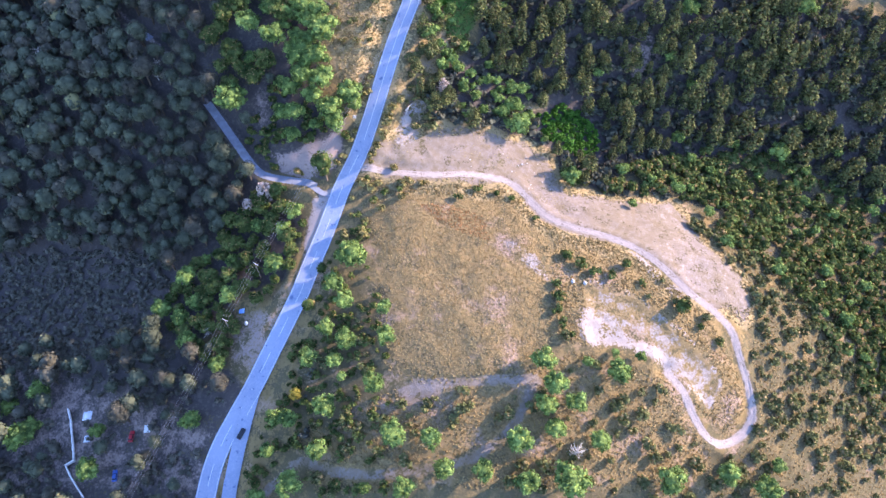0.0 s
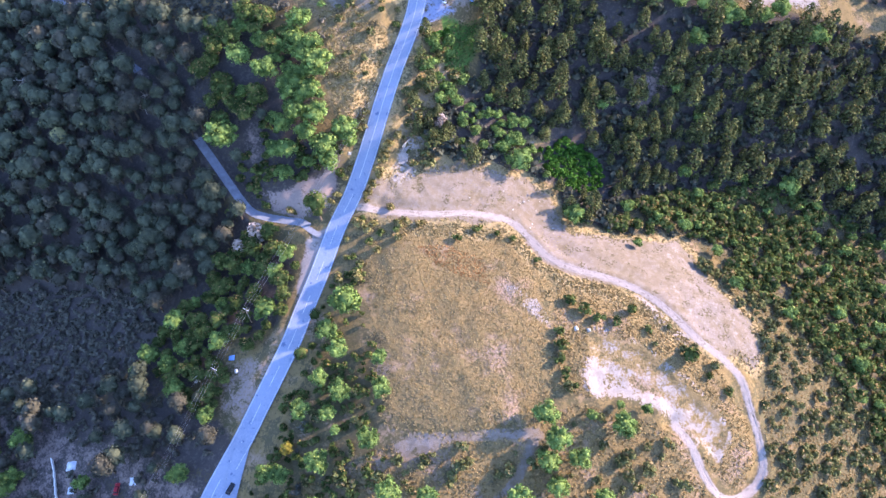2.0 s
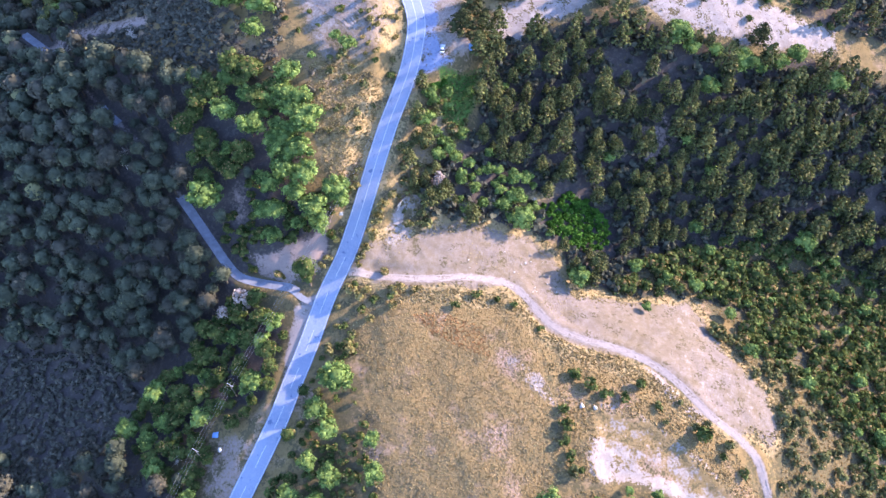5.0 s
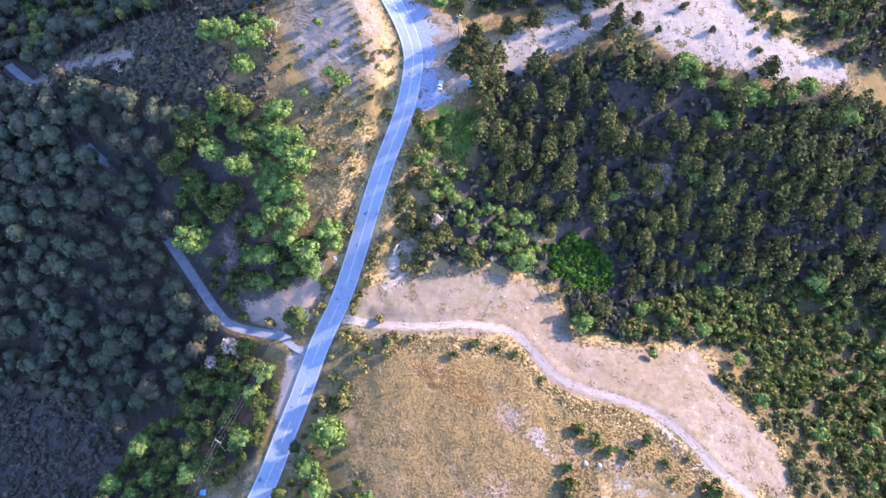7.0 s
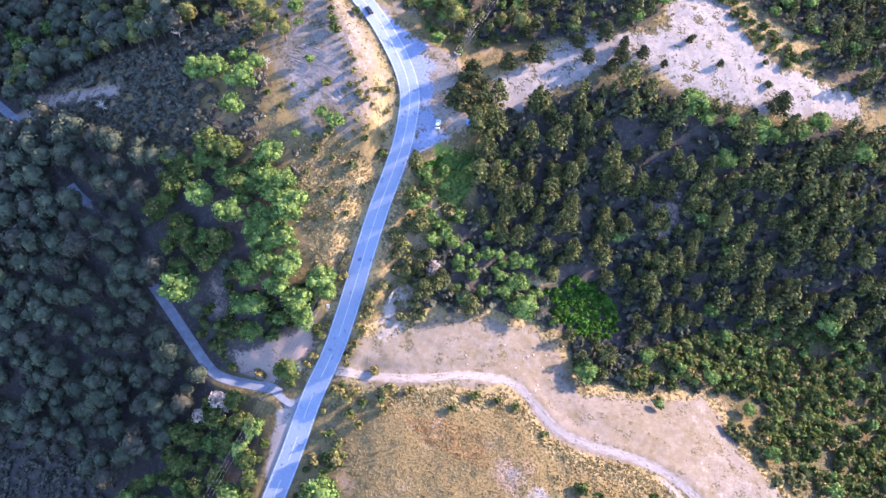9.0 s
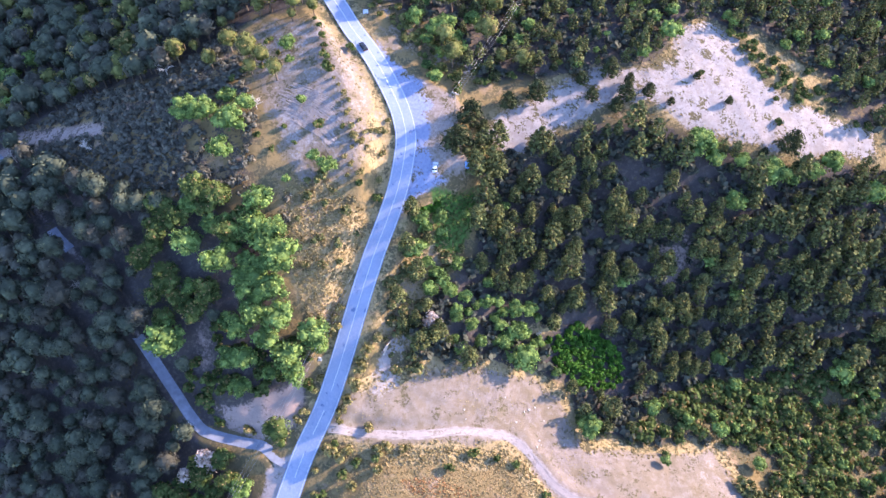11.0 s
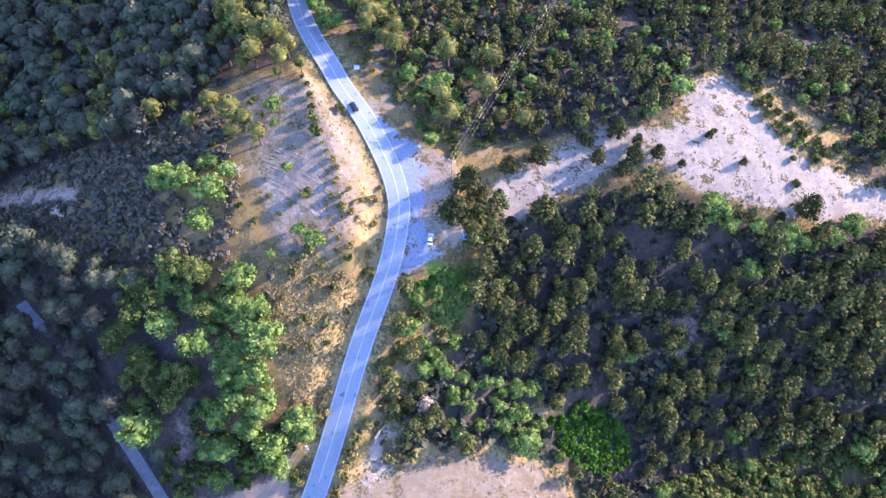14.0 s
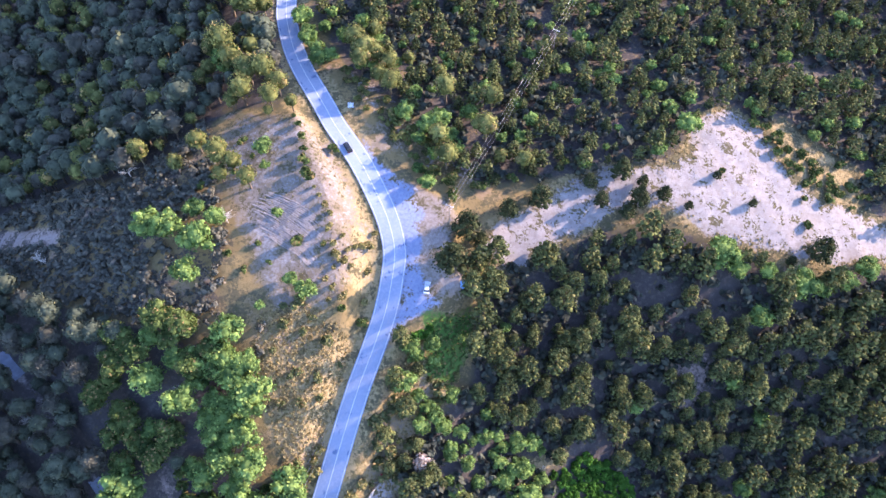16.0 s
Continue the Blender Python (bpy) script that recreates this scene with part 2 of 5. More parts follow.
def hill(x, y):
    """The height of the bare land, before roads are cut into it."""
    x, y = np.asarray(x, float), np.asarray(y, float)
    shape, x, y = x.shape, x.ravel(), y.ravel()
    cx, cy = np.clip(x, -240, 240), np.clip(y, 0, 388)
    num, den = np.zeros_like(x), np.zeros_like(x) + 1e-30
    for kx, ky, sx, sy, h in zip(KX, KY, SX, SY, CONTROL):
        w = np.exp(-0.5 * (((cx - kx) / sx) ** 2 + ((cy - ky) / sy) ** 2))
        num += w * h
        den += w
    z = num / den
    far = np.clip((np.hypot(x, y - 215) - 260) / 500, 0, 1)
    z = z + far * 60 * wave(x, y, 420.0, 3, 2)
    u, v = 0.92 * x + 0.39 * (y - 200), 0.92 * (y - 200) - 0.39 * x     # an unseen higher ridge across the eastern valley, added to shade low slopes
    rise = np.clip((u - 270) / 190, 0, 1) * np.clip((v + 130) / 60, 0, 1)
    z = z + 84 * rise * rise * (3 - 2 * rise)
    return z.reshape(shape)


def smooth_line(points, step=2.0):
    """A smooth line through the points (Catmull-Rom), at even steps."""
    p = np.array(points, float)
    p = np.vstack([2 * p[0] - p[1], p, 2 * p[-1] - p[-2]])
    out = []
    for i in range(1, len(p) - 2):
        a, b, c, d = p[i - 1:i + 3]
        for t in np.linspace(0, 1, 12, endpoint=False):
            out.append(0.5 * (2 * b + (c - a) * t + (2 * a - 5 * b + 4 * c - d) * t * t + (3 * b - a - 3 * c + d) * t ** 3))
    out = np.array(out + [p[-2]])
    s = np.concatenate([[0], np.cumsum(np.hypot(*np.diff(out, axis=0).T))])
    u = np.arange(0, s[-1], step)
    return np.stack([np.interp(u, s, out[:, 0]), np.interp(u, s, out[:, 1])], 1)


def calm(v, n):
    """A running mean over n values each way."""
    p = np.pad(v, n, mode="edge")
    return np.convolve(p, np.ones(2 * n + 1) / (2 * n + 1), "valid")


def to_line(x, y, line):
    """Distance to a line of even steps, and the index of its nearest point."""
    best, index = np.full(x.shape, 1e9), np.zeros(x.shape, int)
    near = (x > line[:, 0].min() - 25) & (x < line[:, 0].max() + 25) & (y > line[:, 1].min() - 25) & (y < line[:, 1].max() + 25)
    xs, ys = x[near], y[near]
    bn, ix = best[near], index[near]
    for i, (px, py) in enumerate(line):
        d = (xs - px) ** 2 + (ys - py) ** 2
        m = d < bn
        bn[m], ix[m] = d[m], i
    best[near], index[near] = bn, ix
    return np.sqrt(best), index


def inside(x, y, poly, margin=25.0):
    """Signed distance to a polygon's edge, positive inside."""
    p = np.array(poly, float)
    d = np.full(x.shape, -margin)
    near = (x > p[:, 0].min() - margin) & (x < p[:, 0].max() + margin) & (y > p[:, 1].min() - margin) & (y < p[:, 1].max() + margin)
    xs, ys = x[near], y[near]
    best, odd = np.full(xs.shape, 1e9), np.zeros(xs.shape, bool)
    for (ax, ay), (bx, by) in zip(p, np.roll(p, -1, 0)):
        ux, uy = bx - ax, by - ay
        t = np.clip(((xs - ax) * ux + (ys - ay) * uy) / (ux * ux + uy * uy + 1e-9), 0, 1)
        best = np.minimum(best, np.hypot(xs - ax - t * ux, ys - ay - t * uy))
        if uy:
            odd ^= ((ay > ys) != (by > ys)) & (xs < ux * (ys - ay) / uy + ax)
    d[near] = np.where(odd, best, -best)
    return d


# lines and patches of the plan, in metres
ROAD = [(-86.0, -30.0), (-84.0, 0.0), (-80.5, 25.0), (-77.0, 46.0), (-74.2, 63.2), (-72.4, 71.1), (-69.7, 77.8), (-65.5, 85.2), (-60.8, 93.2), (-55.9, 103.2), (-51.8, 112.0), (-47.5, 122.1), (-44.0, 132.8), (-40.3, 143.4), (-35.4, 158.5), (-29.6, 171.1), (-26.1, 181.0), (-23.0, 190.8), (-19.9, 200.9), (-16.6, 210.9), (-15.5, 213.8), (-12.6, 221.3), (-10.0, 229.0), (-8.4, 236.8), (-7.7, 244.8), (-9.6, 252.9), (-13.5, 261.4), (-18.5, 270.6), (-25.3, 280.7), (-29.8, 289.1), (-36.9, 302.2), (-41.6, 314.4), (-44.9, 330.2), (-44.0, 350.0), (-39.0, 372.0), (-34.0, 395.0), (-32.0, 420.0)]
SPUR = [(-79.5, -8), (-73, 14), (-68.6, 40), (-66.6, 62.5), (-65.7, 68.2), (-64.6, 73.7), (-63.3, 79.2), (-62.0, 84.9), (-59.6, 94.5)]
LTRACK = [(-39, 157), (-43, 159), (-47, 162), (-52, 163), (-60, 165), (-65, 167), (-69, 171), (-73, 176), (-77, 181), (-81, 186), (-86, 192), (-92, 199), (-100, 208), (-106, 214), (-112, 219), (-116, 223), (-126, 234), (-138, 248), (-150, 259), (-161, 269)]
LTRACK2 = [(-145, 255), (-139, 260), (-125, 258), (-105, 254)]
RTRACK = [(-28, 166), (-19, 165), (-5, 165), (11, 167), (23, 166), (29, 161), (36, 152), (44, 148), (56, 145), (67, 140), (75, 133), (82, 125), (91, 118), (96, 112), (98, 103), (100, 94), (100, 86), (95, 80), (88, 77), (83, 79), (79, 85), (76, 92), (71, 97)]
CLEAR = [(-29, 168), (-25, 173), (-17, 177), (-5, 180), (7, 184), (20, 185), (31, 184), (38, 179), (43, 170), (46, 164), (59, 164), (70, 164), (87, 169), (89, 163), (92, 150), (98, 142), (104, 134), (106, 125), (102, 118), (96, 121), (90, 119), (82, 125), (75, 132), (67, 139), (56, 144), (44, 146), (36, 150), (29, 159), (22, 164), (11, 165), (-5, 163), (-19, 163)]
PIT = [(46, 124), (54, 122), (62, 121), (71, 116), (76, 109), (84, 103), (90, 97), (90, 93), (84, 86), (79, 90), (76, 93), (71, 97), (66, 102), (57, 102), (46, 103), (44, 110), (46, 115)]
FIELD = [(-26, 158), (-13, 159), (13, 159), (25, 158), (32, 147), (34, 135), (33, 124), (31, 112), (32, 103), (26, 96), (8, 93), (-8, 93), (-15, 97), (-19, 112), (-23, 130)]
RUST = [(-9, 153), (3, 154), (14, 149), (16, 139), (9, 141), (-1, 146)]
PATH = [(-12, 88), (-4, 90), (11, 91), (28, 92), (27, 89), (23, 81), (18, 75), (8, 69), (-7, 66), (-23, 65), (-35, 67), (-44, 70), (-51, 65), (-56, 61)]
SPOT = [(-13, 89), (-8, 91), (1, 91), (-1, 86), (-7, 84), (-12, 85)]
BARE1 = [(-73, 118), (-57, 120), (-51, 109), (-59, 99), (-65, 93), (-71, 102)]
YARD = [(-163, 115), (-139, 114), (-117, 101), (-84, 93), (-69, 81), (-71, 62), (-148, 66)]
LOT = [(15, 248), (20, 254), (29, 260), (42, 268), (53, 274), (69, 275), (79, 280), (84, 293), (93, 298), (102, 291), (106, 281), (116, 272), (130, 269), (151, 267), (150, 258), (131, 255), (114, 254), (101, 256), (82, 258), (75, 262), (64, 263), (55, 261), (46, 256), (36, 249), (25, 245)]
PULL = [(-19, 277), (-10, 269), (-2, 264), (5, 260), (9, 254), (7, 247), (9, 241), (12, 237), (5, 232), (-2, 227), (-9, 220), (-11, 222), (-9, 232), (-7, 245), (-10, 255), (-14, 263)]
VERGE = [(-38.6, 286.4), (-32.9, 274.0), (-28.9, 265.5), (-24.9, 258.5), (-22.3, 251.1), (-22.0, 235.0), (-15.9, 234.2), (-11.9, 241.7), (-12.7, 250.6), (-16.6, 259.7), (-23.3, 269.5), (-30.4, 281.5)]
DIRT = [(-49, 252), (-44, 258), (-33, 256), (-26, 249), (-25, 238), (-32, 235), (-40, 237), (-46, 243)]
DIRT2 = [(-57, 275), (-50, 280), (-40, 279), (-35, 267), (-40, 261), (-53, 261)]
SLOPE = [(-42, 226), (-31, 230), (-19, 223), (-16, 215), (-22, 203), (-25, 196), (-31, 185), (-35, 193), (-40, 206), (-43, 217)]
PARCEL = [(-62, 173), (-53, 173), (-40, 176), (-34, 181), (-36, 173), (-39, 167), (-47, 164), (-56, 167)]
GAP1 = [(-68, 193), (-61, 192), (-60, 183), (-67, 180)]
MEADOW = [(1, 228), (12, 234), (14, 227), (9, 215), (1, 216)]
GAP2 = [(70, 228), (83, 231), (87, 223), (82, 209), (75, 210), (71, 219)]
SCRUB = [(105, 119), (87, 161), (107, 153), (125, 136), (139, 117), (157, 97), (151, 67), (82, 62), (59, 60), (91, 75), (100, 83)]
KNOLL = [(38, 142), (56, 143), (75, 129), (89, 114), (96, 102), (98, 89), (91, 79), (80, 87), (66, 103), (44, 103), (33, 105)]
LOW = [(-15, 89), (31, 97), (42, 101), (71, 96), (85, 76), (82, 62), (-38, 60), (-46, 76)]
DUST = [(-16, 281), (-10, 284), (-8, 277), (-11, 274), (-15, 275)]
BANK = [(65, 138), (69, 138), (74, 132), (80, 125), (78, 123), (73, 127), (68, 133)]
STRIP = [(19, 141), (26, 139), (33, 131), (36, 124), (31, 126), (23, 133)]
HEATH_LOW = [(-176, 158), (-145, 157), (-109, 148), (-90, 129), (-105, 117), (-133, 111), (-163, 115), (-190, 118), (-190, 156)]
BERM = [(47, 125), (54, 124), (63, 121), (73, 113), (79, 109), (84, 104), (88, 99), (89, 94), (83, 89)]
THICKET = [(35, 196), (45, 202), (55, 199), (61, 193), (57, 184), (48, 182), (41, 186)]
PAVED = [(-10, 220), (-2, 227), (5, 231), (3, 235), (-2, 242), (-2, 250), (0, 257), (-2, 263), (-10, 269), (-18, 276), (-14, 262), (-9, 250), (-8, 238)]
GREEN_EDGE = [(8, 186), (20, 189), (36, 187), (40, 196), (30, 206), (16, 206), (4, 200)]
GREEN_HILL = [(-62, 208), (-58, 216), (-46, 218), (-37, 207), (-33, 191), (-36, 181), (-48, 178), (-60, 180), (-56, 190)]
PIT_FLOOR = [(45, 115), (48, 115), (55, 109), (67, 107), (74, 100), (81, 92), (86, 90), (84, 86), (79, 90), (76, 93), (71, 97), (66, 102), (57, 102), (46, 103), (44, 110)]
APRON = [(-41.9, 158.3), (-44.7, 155.1), (-45.7, 147.5), (-46.5, 139.8), (-47.0, 132.1), (-44.9, 132.3), (-41.1, 145.1), (-37.5, 154.5), (-36.2, 159.2)]
SHRUB_ROW = [(-36.5, 281.2), (-35.2, 278.3), (-33.7, 274.1), (-32.6, 269.7), (-33.5, 267.1), (-31.5, 265.3), (-32.0, 262.7), (-30.7, 261.0), (-25.0, 272.1), (-26.3, 243.4), (-47.4, 268.7), (-51.9, 264.6), (-57.7, 264.0), (-60.7, 261.1), (-50.6, 274.1), (-21.2, 228.2), (-15.8, 226.7), (-33.2, 243.7), (-39.9, 238.6), (-46.0, 237.0), (-43.3, 243.3), (-51.0, 241.0)]
STRAW_ROW = [(-29.5, 258.6), (-27.8, 256.2), (-26.1, 253.2), (-24.5, 250.9), (-24.3, 247.1), (-23.7, 243.4), (-22.6, 240.7), (-23.2, 237.7), (-21.3, 245.8), (-19.8, 243.0), (-17.6, 244.1), (-16.1, 244.9), (-14.4, 245.8), (-21.1, 239.4), (-18.9, 238.9), (-20.1, 240.8), (-13.3, 249.1), (-14.5, 239.3), (-23.1, 232.9), (-20.9, 231.0), (-15.8, 231.5), (-24.4, 230.0), (-25.3, 234.7)]
RIM = [(-24, 160), (0, 161), (14, 163), (26, 160), (33, 150), (44, 144), (56, 142), (70, 134), (82, 122), (78, 119), (66, 131), (52, 138), (38, 141), (30, 148), (22, 157), (0, 157), (-22, 156)]

# woods and scrub
PINE_SOUTH = [(-5, 185), (-5, 194), (2, 206), (14, 216), (15, 240), (24, 244), (50, 254), (75, 257), (110, 248), (150, 254), (196, 250), (196, 130), (165, 105), (140, 122), (125, 138), (108, 154), (92, 168), (60, 167), (46, 172), (40, 184), (20, 187)]
PINE_NORTH = [(8, 270), (20, 266), (42, 271), (70, 277), (79, 285), (84, 296), (93, 301), (102, 294), (108, 282), (118, 275), (150, 268), (196, 266), (196, 388), (-34, 388), (-36, 330), (-24, 303), (-14, 292), (-4, 288)]
OAK_WEST = [(-196, 112), (-140, 118), (-100, 108), (-78, 112), (-70, 125), (-54, 128), (-47, 150), (-62, 162), (-75, 172), (-60, 180), (-48, 180), (-44, 198), (-48, 214), (-60, 222), (-90, 228), (-112, 239), (-134, 250), (-137, 263), (-114, 273), (-86, 269), (-72, 277), (-58, 287), (-42, 288), (-40, 300), (-46, 330), (-56, 388), (-196, 388)]
HEATH_WEST = [(-137, 262), (-125, 267), (-114, 272), (-86, 268), (-73, 276), (-62, 284), (-58, 264), (-52, 254), (-50, 243), (-52, 236), (-50, 222), (-60, 222), (-74, 226), (-89, 230), (-109, 240), (-133, 250)]
SOUTH_SLOPE = [(-60, 40), (-52, 75), (-40, 100), (-38, 128), (-26, 150), (-20, 112), (-16, 92), (34, 97), (44, 100), (70, 92), (90, 74), (115, 40)]
WEST_YARD = [(-196, 30), (-196, 112), (-140, 118), (-100, 108), (-78, 110), (-62, 92), (-76, 60), (-80, 30)]
EAST_VERGE = [(-10, 180), (-4, 182), (2, 206), (12, 214), (0, 228), (-6, 218), (-12, 205), (-16, 192)]
BUSHY = [(90, 170), (104, 154), (120, 136), (134, 116), (150, 96), (170, 80), (196, 80), (196, 168), (150, 190), (115, 196), (88, 190), (62, 178), (60, 168)]
HILL_TOP = [(-56, 281), (-50, 284), (-37, 283), (-26, 273), (-19, 262), (-17, 250), (-18, 237), (-24, 228), (-30, 229), (-36, 225), (-41, 230), (-45, 237), (-46, 245), (-50, 254), (-56, 266)]
DUST_EAST = [(-19.0, 175.0), (-17.0, 180.0), (-13.0, 186.0), (-10.0, 190.0), (-4.0, 195.0), (-3.0, 193.0), (-6.0, 188.0), (-7.0, 181.0), (-11.0, 177.0), (-17.0, 173.0)]
# Shaded ground by the junction, coloured as dark wood floor.
JUNCTION_SHADY_WOOD = [(-72, 165), (-60, 168), (-41, 163), (-35, 172), (-32, 182), (-40, 188), (-60, 192), (-72, 182)]
NORTH_VERGE = [(-27, 306), (-16, 298), (-4, 288), (6, 276), (20, 268), (12, 264), (0, 268), (-10, 276), (-17, 286), (-24, 296)]
NE_SCRUB = [(102.9, 294.4), (110.7, 299.2), (120.4, 293.5), (128.9, 286.8), (138.3, 282.7), (132.8, 272.1), (123.3, 269.4), (112.7, 276.3), (104.5, 283.7)]
GOLD = [(21.0, 194.8), (28.7, 200.6), (39.2, 204.2), (41.0, 203.3), (32.1, 197.8), (24.4, 194.4)]
OPEN_BUSH = [(108.2, 287.9), (110.6, 285.2), (118.1, 278.7), (122.6, 276.6), (125.1, 274.3), (113.6, 270.4), (113.4, 262.3), (130.6, 276.3), (128.2, 283.6), (136.6, 288.5), (87.5, 275.8), (113.4, 279.7), (19.4, 273.3), (22.3, 275.3), (29.9, 273.4), (31.9, 270.7), (40.6, 275.2), (19.6, 268.4), (25.3, 268.6), (16.1, 265.8), (-2.6, 271.9), (-0.2, 268.4), (1.4, 266.9), (6.2, 265.7), (8.7, 261.7)]
NE_EDGE = [(98, 297), (104, 300), (114, 288), (126, 279), (150, 272), (150, 266), (130, 268), (116, 271), (106, 280)]
GREEN_LOW = [(-70, 163), (-48, 158), (-45, 142), (-53, 128), (-66, 115), (-71, 100), (-103, 120), (-95, 134), (-78, 146)]
MID_HILL = [(-86, 210), (-73, 228), (-58, 228), (-51, 216), (-57, 195), (-68, 190), (-84, 195)]

FENCE = [(-127.8, 92.9), (-126.2, 89.4), (-122.4, 76.5), (-125.0, 74.6), (-122.5, 71.0), (-116.9, 64.7)]

ROAD_HALF = 3.2
road_line = smooth_line(ROAD, 0.6)
road_z = calm(hill(*road_line.T), 24)
east_line, west_line = smooth_line(RTRACK, 1.5), smooth_line(LTRACK, 1.5)
west_fork, path_line, spur_line = smooth_line(LTRACK2, 1.5), smooth_line(PATH, 1.5), smooth_line(SPUR, 0.5)
east_bench, west_bench = smooth_line(RTRACK, 0.5), smooth_line(LTRACK, 0.5)
east_z, west_z = calm(hill(*east_bench.T), 12), calm(hill(*west_bench.T), 12)


def ease(a, b, v):
    t = np.clip((v - a) / (b - a), 0, 1)
    return t * t * (3 - 2 * t)


def land(x, y):
    """The finished ground: the hill with its small relief, and the roads benched into it."""
    x, y = np.asarray(x, float), np.asarray(y, float)
    z = hill(x, y) + 0.7 * wave(x, y, 14.0, 1) + 0.18 * wave(x, y, 2.6, 2, 2)
    crest = np.interp(y, (226, 237, 246, 257, 270, 284), (-21, -23, -24, -27, -32, -38))
    off = x - crest
    brow = np.where(off > 0, 1 - ease(0, 8, off), np.clip(1 + off / 20, 0, 1) ** 1.2)
    z = z + 2.5 * brow * ease(222, 234, y) * (1 - ease(278, 292, y))
    z = z - 11 * np.tanh(np.clip(-66 - x, 0, None) * 0.19 / 11) * ease(264, 288, y)
    pit = ease(0, 4, inside(x, y, PIT))
    z = z - 0.9 * pit
    for line, lz, flat, out in ((east_bench, east_z, 1.8, 4.5), (west_bench, west_z, 2.7, 5.5)):
        d, i = to_line(x, y, line)
        w = 1 - ease(flat, out, d)
        z = z * (1 - w) + (lz[i] - 0.1) * w
    pull = inside(x, y, PULL)
    d, i = to_line(x, y, road_line)
    w = np.maximum(1 - ease(5.0, 10.0, d), ease(-3, 1, pull) * (d < 24))
    z = z * (1 - w) + (road_z[i] - 0.34) * w
    d, i = to_line(x, y, spur_line)
    w = 1 - ease(2.2, 4.0, d)
    z = z * (1 - w) + (spur_z[i] - 0.36) * w
    return z


spur_z = np.array([road_z[to_line(np.array([px]), np.array([py]), road_line)[1][0]] for px, py in spur_line])


def raw_mesh(name, verts, tris, material, smooth=False):
    """A triangle mesh straight from arrays."""
    me = bpy.data.meshes.new(name)
    verts, tris = np.asarray(verts, np.float32), np.asarray(tris, np.int32)
    me.vertices.add(len(verts))
    me.vertices.foreach_set("co", verts.ravel())
    me.loops.add(tris.size)
    me.loops.foreach_set("vertex_index", tris.ravel())
    me.polygons.add(len(tris))
    me.polygons.foreach_set("loop_start", np.arange(0, tris.size, 3, dtype=np.int32))
    if smooth:
        me.polygons.foreach_set("use_smooth", np.ones(len(tris), bool))
    me.materials.append(material)
    me.update()
    me.validate()
    return me


def part(name, data, parent, label=""):
    ob = new(name, data)
    ob.parent = parent
    return tagged(ob, label)


def axis(lo, hi, step, reach):
    core = list(np.arange(lo, hi + step / 2, step))
    out, s = [], step
    while sum(out) < reach:
        s *= 1.28
        out.append(s)
    left = lo - np.cumsum(out)
    right = core[-1] + np.cumsum(out)
    return np.array(list(left[::-1]) + core + list(right))


gx, gy = axis(-186, 186, 1.08, 2600), axis(22, 386, 1.08, 2600)
X, Y = np.meshgrid(gx, gy)
Zg = land(X.ravel(), Y.ravel())
nx, ny = len(gx), len(gy)
k = (np.arange(ny - 1)[:, None] * nx + np.arange(nx - 1)[None, :]).ravel()
tri = np.concatenate([np.stack([k, k + 1, k + nx + 1], 1), np.stack([k, k + nx + 1, k + nx], 1)])
ground_mesh = raw_mesh("ground", np.stack([X.ravel(), Y.ravel(), Zg], 1), tri, GROUND, True)


XW = X.ravel() + 2.6 * wave(X.ravel(), Y.ravel(), 11.0, 21)
YW = Y.ravel() + 2.6 * wave(X.ravel(), Y.ravel(), 11.0, 22)


def cover(*polys, soft=3.0):
    """The share of a cover at each vertex of the ground, from its patches."""
    best = np.full(X.size, -25.0)
    for p in polys:
        best = np.maximum(best, inside(XW, YW, p))
    return ease(-soft, soft, best)


def along(line, half, soft=1.2):
    d = to_line(X.ravel(), Y.ravel(), line)[0]
    return 1 - ease(half - soft, half + soft, d)


def fringe(p, width=5.0):
    """A band of tall dry grass round the outside of a patch."""
    d = inside(XW, YW, p)
    return ease(-width, -width * 0.4, d) * (1 - ease(0.3, 2.2, d))


away = np.maximum.reduce([ease(180, 192, abs(X.ravel())), ease(378, 390, Y.ravel()), 1 - ease(20, 38, Y.ravel())])
wooded = np.maximum(away, cover(PINE_SOUTH, PINE_NORTH, OAK_WEST, WEST_YARD, JUNCTION_SHADY_WOOD, soft=4))
south = cover(SOUTH_SLOPE, soft=5)
# Thinner grass on SCRUB bares the dark earth, toning down its sunlight by colour.
cov_grass = np.maximum.reduce([cover(FIELD, SLOPE, soft=4), 0.75 * cover(LOW, soft=5), cover(KNOLL, soft=3), 0.34 * cover(SCRUB, soft=6), 0.6 * (1 - wooded) * (1 - 0.4 * south) * (1 - 0.75 * cover(SCRUB, soft=6)), 0.18 * cover(HILL_TOP, soft=4), 0.45 * cover(NE_SCRUB, soft=3), 0.3 * cover(PINE_NORTH, soft=4)])
cov_straw = np.maximum.reduce([0.95 * cover(VERGE, RIM, soft=3), 0.62 * along(road_line, 6.5, 3.0) * (0.3 + 0.7 * ease(152, 174, Y.ravel())), 0.4 * cover(CLEAR, soft=3) * (1 - ease(30, 50, X.ravel())), 0.66 * cover(SLOPE, soft=5), 0.55 * cover(EAST_VERGE, soft=6), 0.8 * fringe(CLEAR), 0.4 * fringe(LOT), 0.8 * cover(GOLD, soft=2), 0.5 * cover(NE_SCRUB, soft=3)])
cov_dirt = np.maximum.reduce([cover(CLEAR, PULL, SPOT, soft=2.5), cover(APRON, soft=1.5), 0.85 * cover(DIRT, DIRT2, DUST, soft=5), 0.75 * along(path_line, 1.6), 0.36 * cover(EAST_VERGE, soft=5), 0.85 * cover(HILL_TOP, soft=5), 0.95 * along(path_line[:27], 1.5)])
